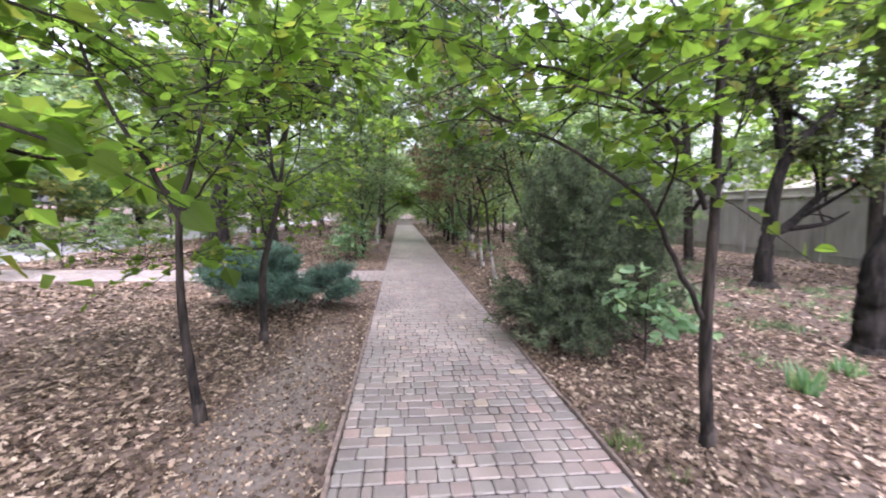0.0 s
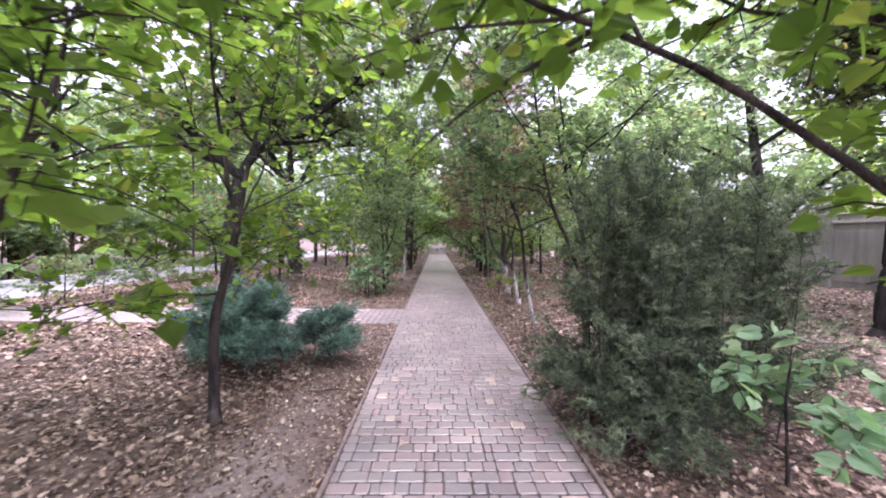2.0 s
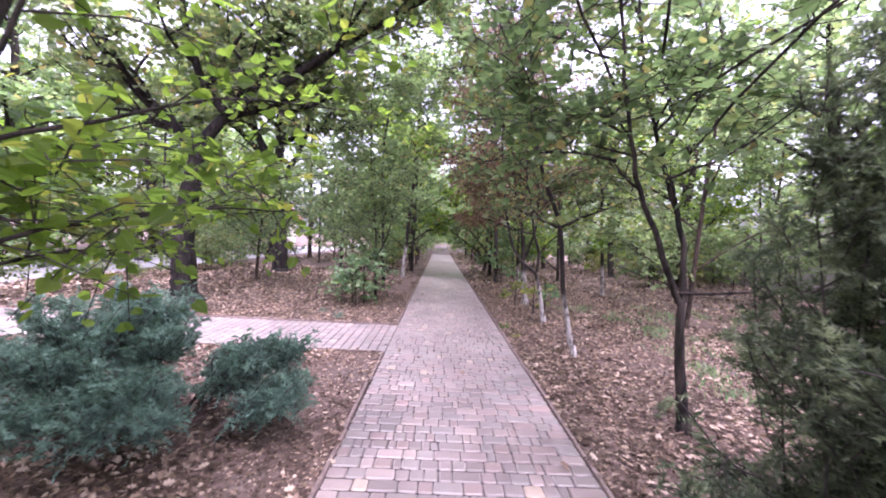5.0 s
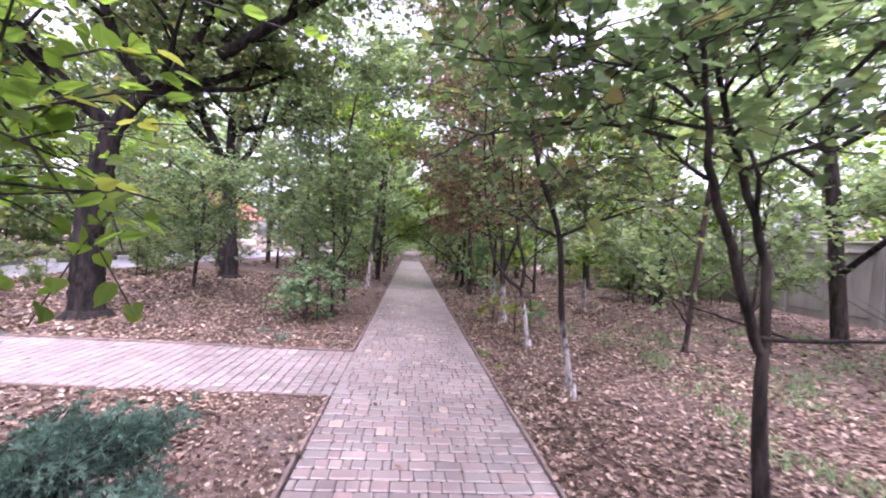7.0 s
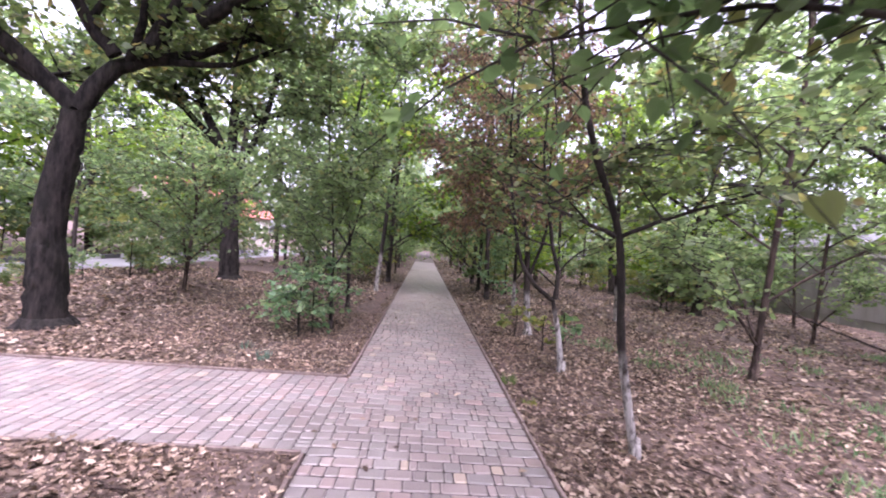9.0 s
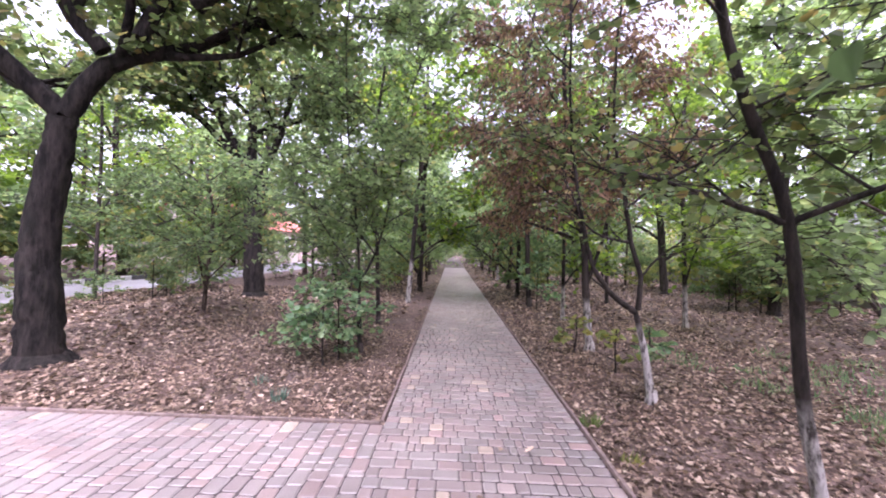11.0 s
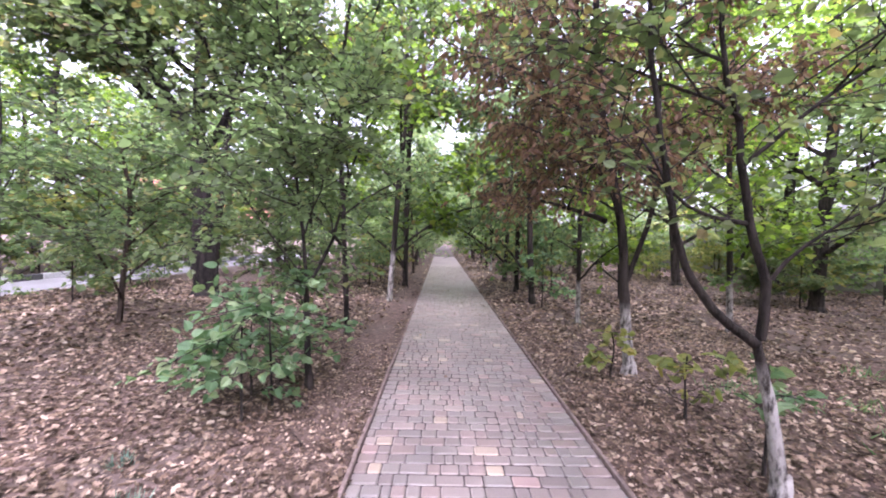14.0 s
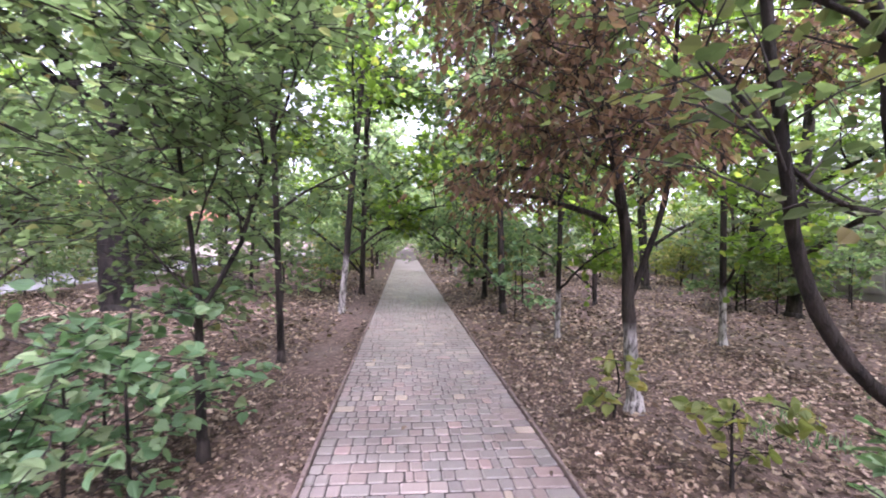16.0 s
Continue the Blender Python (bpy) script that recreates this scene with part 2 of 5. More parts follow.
M_PAVERS = paver_material("paver_stone_far", "island")
M_ASPHALT = surface("pale_asphalt", [(0.3, (0.15, 0.15, 0.153)), (0.7, (0.22, 0.22, 0.225))], 40, 0.85, 0.3, 0.004)
M_KERB = surface("kerb_white", [(0.3, (0.32, 0.32, 0.32)), (0.7, (0.48, 0.48, 0.48))], 15)
M_KERB_DARK = surface("kerb_black", [(0.3, (0.04, 0.04, 0.042)), (0.7, (0.08, 0.08, 0.08))], 15)
M_CONCRETE = surface("fence_concrete", [(0.3, (0.2, 0.19, 0.18)), (0.7, (0.31, 0.295, 0.28))], 3, 0.9, 0.3, 0.01, 0.35, stretch=(1, 1, 0.2))
M_STONE = surface("coping_stone", [(0.3, (0.32, 0.3, 0.28)), (0.7, (0.44, 0.42, 0.4))], 10)
M_PLASTER = surface("house_plaster", [(0.3, (0.42, 0.38, 0.33)), (0.7, (0.54, 0.5, 0.44))], 4, 0.9, 0.15)
M_ROOF = surface("red_roof_tile", [(0.3, (0.32, 0.1, 0.075)), (0.7, (0.48, 0.18, 0.14))], 8, 0.8, 0.4)
M_ROOF_GREY = surface("grey_roof_sheet", [(0.3, (0.2, 0.2, 0.21)), (0.7, (0.3, 0.3, 0.31))], 6, 0.6, 0.2)
M_FRAME = surface("window_frame_paint", [(0.3, (0.7, 0.7, 0.7)), (0.7, (0.8, 0.8, 0.8))], 8, 0.5, 0.05)
M_GLASS, _n, _l, _p = nodes_of("window_glass")
_p.inputs["Base Color"].default_value = (0.03, 0.035, 0.04, 1)
_p.inputs["Roughness"].default_value = 0.08


# ---- mesh helpers ----
def mesh_from(name, verts, loops, starts, material, smooth=False):
    me = bpy.data.meshes.new(name)
    verts, loops, starts = np.asarray(verts, np.float32), np.asarray(loops, np.int32), np.asarray(starts, np.int32)
    me.vertices.add(len(verts))
    me.vertices.foreach_set("co", verts.ravel())
    me.loops.add(len(loops))
    me.loops.foreach_set("vertex_index", loops)
    me.polygons.add(len(starts))
    me.polygons.foreach_set("loop_start", starts)
    me.update(calc_edges=True)
    me.polygons.foreach_set("use_smooth", np.full(len(starts), smooth))
    me.materials.append(material)
    return me


def stamped(name, template, faces, origin, ax, ay, az, material, smooth=False):
    """One mesh of many copies of a small template; the axes carry each copy's turn and size."""
    template = np.asarray(template, float)
    n, k = len(origin), len(template)
    v = origin[:, None, :] + template[None, :, 0:1] * ax[:, None, :] + template[None, :, 1:2] * ay[:, None, :] + template[None, :, 2:3] * az[:, None, :]
    flat = np.array([i for f in faces for i in f])
    sizes = np.array([len(f) for f in faces])
    loops = (flat[None, :] + (np.arange(n) * k)[:, None]).ravel()
    starts = np.concatenate([[0], np.cumsum(np.tile(sizes, n))[:-1]])
    return mesh_from(name, v.reshape(-1, 3), loops, starts, material, smooth)


def part(name, data, material, parent, label=""):
    """A bmesh or mesh as one object under a thing or a part."""
    if isinstance(data, bmesh.types.BMesh):
        me = bpy.data.meshes.new(name)
        data.to_mesh(me)
        data.free()
        me.materials.append(material)
        data = me
    ob = new(name, data)
    ob.parent = parent
    if label:
        ob["label"] = label
    return ob


def unit(v):
    return v / np.maximum(np.linalg.norm(v, axis=-1, keepdims=True), 1e-9)


def smooth_line(points, steps):
    """A soft line through the points."""
    p = np.asarray(points, float)
    if len(p) < 3:
        return np.array([p[0] + (p[-1] - p[0]) * t for t in np.linspace(0, 1, steps * max(len(p) - 1, 1) + 1)])
    out = []
    for i in range(len(p) - 1):
        a, b, c, d = p[max(i - 1, 0)], p[i], p[i + 1], p[min(i + 2, len(p) - 1)]
        for t in np.linspace(0, 1, steps, endpoint=False):
            out.append(0.5 * (2 * b + (c - a) * t + (2 * a - 5 * b + 4 * c - d) * t * t + (3 * b - a - 3 * c + d) * t ** 3))
    out.append(p[-1])
    return np.array(out)


def tubes(name, lines, material, sides=6, knots=0.0, rng=None):
    """Tapered round limbs, joined into one mesh. lines: (points, radius at start, radius at end)."""
    V, L, S, base, at = [], [], [], 0, 0
    ang = np.linspace(0, 2 * math.pi, sides, endpoint=False)
    for pts, r0, r1 in lines:
        pts = np.asarray(pts, float)
        k = len(pts)
        tang = unit(np.gradient(pts, axis=0))
        ref = np.array([0.0, 1.0, 0.0]) if abs(tang[0][1]) < 0.8 else np.array([1.0, 0.0, 0.0])
        u = unit(np.cross(tang, ref))
        w = np.cross(tang, u)
        rad = np.linspace(r0, r1, k)[:, None] * np.ones((1, sides))
        if knots and rng is not None:
            rad = rad * (1 + knots * rng.standard_normal((k, sides)))
        v = pts[:, None, :] + rad[:, :, None] * (np.cos(ang)[None, :, None] * u[:, None, :] + np.sin(ang)[None, :, None] * w[:, None, :])
        V.append(v.reshape(-1, 3))
        i = np.arange(k - 1)[:, None] * sides + np.arange(sides)[None, :] + base
        j = np.arange(k - 1)[:, None] * sides + (np.arange(sides)[None, :] + 1) % sides + base
        quads = np.stack([i, j, j + sides, i + sides], -1).reshape(-1, 4)
        L.append(quads.ravel())
        S.append(at + 4 * np.arange(len(quads)))
        at += 4 * len(quads)
        L.append(base + (k - 1) * sides + np.arange(sides))
        S.append(np.array([at]))
        at += sides
        base += k * sides
    return mesh_from(name, np.concatenate(V), np.concatenate(L), np.concatenate(S), material, True)


# leaf outlines: across, along, up
ROUND_LEAF = [(0, 0, 0), (-0.42, 0.22, 0.08), (-0.46, 0.6, 0.09), (0, 1.05, -0.06), (0.46, 0.6, 0.09), (0.42, 0.22, 0.08)]
ROUND_FACES = [(0, 3, 2, 1), (0, 5, 4, 3)]
LONG_LEAF = [(0, 0, 0), (-0.27, 0.35, 0.06), (-0.2, 0.75, 0.05), (0, 1.1, -0.08), (0.2, 0.75, 0.05), (0.27, 0.35, 0.06)]
LOBED_LEAF = [(0, 0, 0.02), (-0.07, 0.2, 0.03), (-0.3, 0.24, 0.12), (-0.15, 0.42, 0.05), (-0.46, 0.56, 0.17), (-0.2, 0.68, 0.06), (-0.26, 0.92, 0.1), (0, 1.1, 0.02),
              (0.24, 0.94, 0.11), (0.18, 0.7, 0.05), (0.45, 0.6, 0.19), (0.16, 0.44, 0.05), (0.32, 0.27, 0.1), (0.07, 0.2, 0.03)]
LOBED_FACES = [(0, 7, 6, 5, 4, 3, 2, 1), (0, 13, 12, 11, 10, 9, 8, 7)]
BLADE = [(-0.5, 0, 0), (0.5, 0, 0), (0.25, 0.6, 0.06), (0, 1, 0)]
BLADE_FACES = [(0, 1, 2, 3)]
HEART_LEAF = [(0, 0.04, 0), (-0.2, -0.06, 0.04), (-0.43, 0.12, 0.09), (-0.5, 0.4, 0.11), (-0.36, 0.72, 0.08), (-0.14, 0.95, 0.01), (0, 1.12, -0.09),
              (0.14, 0.95, 0.02), (0.36, 0.72, 0.09), (0.5, 0.4, 0.1), (0.43, 0.12, 0.07), (0.2, -0.06, 0.03)]
HEART_FACES = [(0, 6, 5, 4, 3, 2, 1), (0, 11, 10, 9, 8, 7, 6)]
FAR_LEAF = [(0, 0, 0), (-0.42, 0.5, 0.1), (0, 1.05, -0.05), (0.42, 0.5, 0.1)]
FAR_FACES = [(0, 2, 1), (0, 3, 2)]
SHAPES = {"far": (FAR_LEAF, FAR_FACES), "round": (ROUND_LEAF, ROUND_FACES), "heart": (HEART_LEAF, HEART_FACES), "long": (LONG_LEAF, ROUND_FACES), "lobed": (LOBED_LEAF, LOBED_FACES), "blade": (BLADE, BLADE_FACES)}


def leaf_mesh(name, shape, origin, along, normal, size, material):
    """Leaves that grow from origin the way of along, facing normal."""
    along = unit(along)
    across = unit(np.cross(along, normal))
    up = np.cross(across, along)
    s = size[:, None]
    t, f = SHAPES[shape]
    return stamped(name, t, f, origin, across * s, along * s, up * s, material)


def clear_of_walk(p, margin=0.0):
    """Which points keep out of the way of someone on the path."""
    inside = (p[:, 0] > -0.45 - margin) & (p[:, 0] < 1.1 + margin) & (p[:, 2] < 1.86 + margin) & (p[:, 1] > -1.5) & (p[:, 1] < 12.5)
    return ~inside


def twigs_and_leaves(rng, limbs, base, count, twig, per, leaf, shape, material, droop=0.25, inner=0.25, flat=0.75, hang=0.0, lowest=0.0, joints=4):
    """Twigs off the limbs and leaves along the twigs. Returns the two meshes."""
    lens = np.array([np.linalg.norm(np.diff(p, axis=0), axis=1).sum() for p, _, _ in limbs])
    which = rng.choice(len(limbs), count, p=lens / lens.sum())
    t = inner + (1 - inner) * rng.random(count) ** 0.8
    start, way = np.zeros((count, 3)), np.zeros((count, 3))
    for i, (p, _, _) in enumerate(limbs):
        sel = which == i
        f = t[sel] * (len(p) - 1)
        j = np.minimum(f.astype(int), len(p) - 2)
        start[sel] = p[j] + (f - j)[:, None] * (p[j + 1] - p[j])
        way[sel] = unit(p[j + 1] - p[j])
    az = rng.random(count) * 2 * math.pi
    side = np.stack([np.cos(az), np.sin(az), 0.35 * rng.standard_normal(count) + 0.1], -1)
    d = unit(0.55 * way + side)
    ln = twig * (0.5 + rng.random(count))
    ok = start[:, 2] > lowest
    end = start + d * ln[:, None]
    ok &= clear_of_walk(end + base, 0.05) & clear_of_walk(start + base)
    start, d, ln = start[ok], d[ok], ln[ok]
    n = len(start)
    s = np.linspace(0, 1, joints)
    pts = start[:, None, :] + d[:, None, :] * (ln[:, None] * s[None, :])[:, :, None]
    pts[:, :, 2] -= droop * ln[:, None] * s[None, :] ** 2
    wood = tubes("twigs", [(p, 0.0058, 0.002) for p in pts], M_TWIG, 3)
    u = (np.arange(per) + 0.6) / per
    u = np.clip(u[None, :] + 0.08 * rng.standard_normal((n, per)), 0.05, 1.02)
    o = start[:, None, :] + d[:, None, :] * (ln[:, None] * u)[:, :, None]
    o[:, :, 2] -= droop * ln[:, None] * u ** 2
    lateral = unit(np.cross(d, (0, 0, 1.0)))[:, None, :] * np.where(np.arange(per) % 2, 1, -1)[None, :, None]
    along = 0.8 * lateral + 0.55 * d[:, None, :] + 0.3 * rng.standard_normal((n, per, 3))
    along[:, :, 2] -= 0.25 + hang
    normal = np.array([0, 0, 1.0]) * flat + (1 - flat) * 1.6 * rng.standard_normal((n, per, 3)) + 0.15 * rng.standard_normal((n, per, 3))
    o = (o + 0.02 * rng.standard_normal(o.shape)).reshape(-1, 3)
    size = leaf * (0.6 + 0.7 * rng.random(len(o)))
    keep = clear_of_walk(o + base)
    return wood, leaf_mesh("crown", shape, o[keep], along.reshape(-1, 3)[keep], normal.reshape(-1, 3)[keep], size[keep], material)


def side_branches(rng, line, r, count, length, rise=0.25, spread=0.9):
    """Smaller limbs off one limb."""
    out = []
    for k in range(count):
        f = 0.3 + 0.65 * (k + rng.random()) / count
        i = min(int(f * (len(line) - 1)), len(line) - 2)
        way = unit(line[i + 1] - line[i])
        az = rng.random() * 2 * math.pi
        d = unit(spread * np.array([math.cos(az), math.sin(az), rise + 0.3 * rng.standard_normal()]) + 0.6 * way)
        ln = length * (0.6 + 0.6 * rng.random()) * (1.1 - 0.5 * f)
        bend = 0.18 * ln * rng.standard_normal(3)
        p = smooth_line([line[i], line[i] + d * ln * 0.5 + bend * 0.5, line[i] + d * ln + np.array([0, 0, 0.1 * ln])], 3)
        out.append((p, r * (0.6 - 0.25 * f), r * 0.12))
    return out


def tree(name, base, trunk, limbs, label, leaf, rng_seed, bark=None, r=0.045, twigs=350, twig=0.5, per=9, size=0.075, shape="round", droop=0.25, inner=0.25,
         flat=0.7, hang=0.0, lowest=0.0, subs=3, sub_len=0.8, root=1.0, group="trees along the path", flare=1.35, sides=8, fine=True, show_twigs=False):
    """A tree at its base: trunk (points, radius), limbs (points, radius), side branches, twigs, leaves. Points are local."""
    rng = np.random.default_rng(rng_seed)
    bark = bark or M_BARK
    base = np.array(base, float)
    thing = tagged(new(name), label, "tree", group)
    thing.location = base
    tl = smooth_line(trunk, 4 if r < 0.16 else 9)
    if r > 0.16:
        tl[1:-1] += 0.008 * rng.standard_normal((len(tl) - 2, 3))
    top = [(tl, r, r * 0.55)]
    foot = [(np.array([tl[0] + (0, 0, -0.06), tl[0] + (0, 0, 0.02), tl[0] + (0, 0, 0.14)]), r * flare * 1.25, r * 1.0)]
    part("trunk", tubes("trunk", top + foot, bark, sides + 2 if r < 0.16 else 18, 0.05 if r < 0.16 else 0.045, rng), bark, thing)
    every = []
    for pts, lr in limbs:
        line = smooth_line(pts, 4)
        line[1:] += 0.006 * rng.standard_normal((len(line) - 1, 3))
        mine = [(line, lr, lr * 0.3)] + side_branches(rng, line, lr, subs, sub_len)
        mine = [m for m in mine[:1]] + [m for m in mine[1:] if clear_of_walk(m[0] + base, 0.1).all()]
        extra = []
        for m in mine[1:] if fine else ():
            extra += [e for e in side_branches(rng, m[0], m[1], 2, sub_len * 0.55) if clear_of_walk(e[0] + base, 0.1).all()]
        mine += extra
        part("branch", tubes("branch", mine, bark, sides - 2, 0.04, rng), bark, thing)
        every += mine
    wood, green = twigs_and_leaves(rng, every, base, twigs, twig, per, size, shape, leaf, droop, inner, flat, hang, lowest, 3 if fine else 2)
    if fine or show_twigs:
        part("brushwood", wood, M_TWIG, thing)["kind"] = "stuff"
    part("crown", green, leaf, thing)
    return thing


def plane_limb(y0, spread_y, rng, *xz):
    """Points x, z in the tree's own plane, drifting off it along y."""
    k = len(xz)
    drift = spread_y * np.linspace(0, 1, k) ** 1.3
    return [(x, y0 + d, z) for (x, z), d in zip(xz, drift)]


def grown(rng, height, fork, reach, limbs, r, lean=(0, 0), rise=0.9):
    """Trunk and limbs of a tree that nobody looks at closely: golden-angle limbs up a slightly bent trunk."""
    bend = 0.028 * height * rng.standard_normal(2)
    trunk = [(0, 0, 0), (bend[0] * 0.5 + lean[0] * 0.4, bend[1] * 0.5, height * 0.35), (bend[0] + lean[0] * 0.8, bend[1], height * 0.7), (lean[0], lean[1], height)]
    line = smooth_line(trunk, 4)
    out = []
    a0 = rng.random() * 6.28
    for k in range(limbs):
        f = fork + (0.96 - fork) * (k + 0.5 * rng.random()) / limbs
        i = min(int(f * (len(line) - 1)), len(line) - 2)
        p = line[i]
        az = a0 + 2.4 * k
        ln = reach * (1.15 - 0.7 * (f - fork) / (1 - fork)) * (0.8 + 0.4 * rng.random())
        d = np.array([math.cos(az), math.sin(az), 0])
        out.append(([p, p + d * ln * 0.35 + (0, 0, ln * 0.3 * rise), p + d * ln * 0.75 + (0, 0, ln * 0.55 * rise), p + d * ln + (0, 0, ln * 0.62 * rise)], r * (0.55 - 0.25 * f)))
    return trunk, out


# ---- ground, paths ----
PATH_L, PATH_R = -0.38, 1.31
SIDE_NEAR, SIDE_FAR, SIDE_END = 8.34, 9.94, -9.78
PATH_START, PATH_END = -14.0, 95.0
ROW = 0.12
PAVED_TO, STONES_END = 30.04, 41.5


def on_paving(x, y, m=0.0):
    main = (x > PATH_L - m) & (x < PATH_R + m) & (y < PATH_END)
    sidep = (y > SIDE_NEAR - m) & (y < SIDE_FAR + m) & (x < PATH_L + 0.1) & (x > SIDE_END)
    return main | sidep


def rise_of(x, y):
    """Height of the soil: soft hummocks beside the paths."""
    h = 0.025 * np.sin(1.3 * x + 0.4 * y) * np.sin(0.9 * y - 0.5 * x) + 0.014 * np.sin(3.1 * x + 1.7) * np.sin(2.7 * y + 0.6 * x)
    far = np.clip((np.abs(x - 0.4) - 1.3) / 2.0, 0, 1)
    mound = 0.22 * np.exp(-(((x + 5.6) / 1.4) ** 2 + ((y - 15.6) / 1.0) ** 2))
    near_edge = np.clip(np.minimum(np.abs(y - SIDE_NEAR), np.abs(y - SIDE_FAR)) / 1.0, 0, 1)
    return h * (0.35 + far) * np.where(x < 0.4, 0.3 + 0.7 * near_edge, 1) + mound


def build_ground():
    xs = np.unique(np.concatenate([[-900, -300, -120, -60, -40, -30, -24, -18, -15, -13], np.arange(-12, 14, 0.16), [PATH_L - 0.035, PATH_L - 0.03, PATH_R + 0.03, PATH_R + 0.035],
                                   [15, 18, 24, 30, 45, 60, 120, 300, 900]]))
    ys = np.unique(np.concatenate([[-900, -300, -100, -40, -20, -12, -8, -5, -3], np.arange(-2, 30, 0.18), [SIDE_NEAR - 0.035, SIDE_NEAR - 0.03, SIDE_FAR + 0.03, SIDE_FAR + 0.035],
                                   [31, 33, 36, 40, 45, 52, 60, 75, 94.9, 95.1, 150, 300, 900]]))
    X, Y = np.meshgrid(xs, ys)
    Z = rise_of(X, Y)
    Z = np.where((np.abs(X) > 13) | (Y > 31) | (Y < -3), 0, Z)
    Z = np.where(on_paving(X, Y, 0.031), -0.07, Z)
    Z = np.where((X < -9.7) & (X > -12.5), -0.12, Z)
    v = np.stack([X, Y, Z], -1).reshape(-1, 3)
    nx = len(xs)
    i = (np.arange(len(ys) - 1)[:, None] * nx + np.arange(nx - 1)[None, :]).ravel()
    q = np.stack([i, i + 1, i + 1 + nx, i + nx], -1)
    me = mesh_from("ground", v, q.ravel(), 4 * np.arange(len(q)), M_GROUND, True)
    tagged(new("ground", me), "brown woodland soil under fallen leaves", "ground", kind="structure")


build_ground()


def box_bm(bm, x0, x1, y0, y1, z0, z1, bevel=0.0):
    made = bmesh.ops.create_cube(bm, size=1, matrix=Matrix.Translation(((x0 + x1) / 2, (y0 + y1) / 2, (z0 + z1) / 2)) @ Matrix.Diagonal((x1 - x0, y1 - y0, z1 - z0, 1)))
    if bevel:
        edges = {e for v in made["verts"] for e in v.link_edges}
        bmesh.ops.bevel(bm, geom=list(edges), offset=bevel, segments=1, affect="EDGES")


bm = bmesh.new()
box_bm(bm, PATH_L, PATH_R, PATH_START, PATH_END, -0.06, -0.0075)
box_bm(bm, SIDE_END, PATH_L - 0.001, SIDE_NEAR, SIDE_FAR, -0.06, -0.008)
pavement = part("pavement", bm, M_BED, None)
bm = bmesh.new()
box_bm(bm, PATH_L, PATH_R, PAVED_TO, STONES_END, -0.007, 0.0)
part("far_paving", bm, M_FAR_PAVING_SHEEN, pavement)
bm = bmesh.new()
box_bm(bm, PATH_L - 0.15, PATH_R + 0.15, STONES_END + 0.01, PATH_END, -0.007, 0.002)
part("earth_track", bm, M_SHADED_EARTH, pavement, "brown unpaved track, darkened by painted tree shade")
tagged(pavement, "straight footpath of worn mixed-colour stone pavers", "path", kind="structure")
bm = bmesh.new()
box_bm(bm, -12.4, -9.8, -60, 140, -0.115, -0.02)
tagged(part("road", bm, M_ASPHALT, None), "pale grey asphalt service road", "road", kind="structure")


# ---- road kerbs, walls, houses ----
def kerb_row():
    bm = bmesh.new()
    box_bm(bm, -12.55, -12.4, -10, 60, -0.1, 0.0)
    kerb = part("kerb", bm, M_STONE, None)
    tagged(kerb, "concrete kerb painted black and white", "kerb", kind="structure")
    for k in range(40):
        bm = bmesh.new()
        box_bm(bm, -12.57, -12.39, 4 + k * 1.0, 4.985 + k * 1.0, -0.05, 0.16, 0.015)
        part("kerb_stone", bm, M_KERB if k % 2 else M_KERB_DARK, kerb)


def fence_wall():
    wall = tagged(new("wall_east"), "grey concrete panel fence with a stone coping", "wall", kind="structure")
    x, h = 14.0, 2.55
    for k in range(14):
        y0 = -6 + k * 3.0
        bm = bmesh.new()
        box_bm(bm, x, x + 0.12, y0 + 0.1, y0 + 2.9, -0.1, h - 0.35, 0.01)
        for j in range(2):
            box_bm(bm, x - 0.03, x, y0 + 0.25 + j * 1.33, y0 + 1.42 + j * 1.33, 0.25, h - 0.6, 0.012)
        part("panel", bm, M_CONCRETE, wall)
        bm = bmesh.new()
        box_bm(bm, x - 0.06, x + 0.18, y0 - 0.1, y0 + 0.1, -0.1, h + 0.05, 0.015)
        part("post", bm, M_CONCRETE, wall)
        bm = bmesh.new()
        box_bm(bm, x - 0.05, x + 0.17, y0 + 0.1, y0 + 2.9, h - 0.35, h - 0.27, 0.01)
        box_bm(bm, x - 0.02, x + 0.14, y0 + 0.1, y0 + 2.9, h - 0.27, h - 0.06)
        box_bm(bm, x - 0.06, x + 0.18, y0 + 0.1, y0 + 2.9, h - 0.06, h, 0.01)
        part("coping", bm, M_STONE, wall)


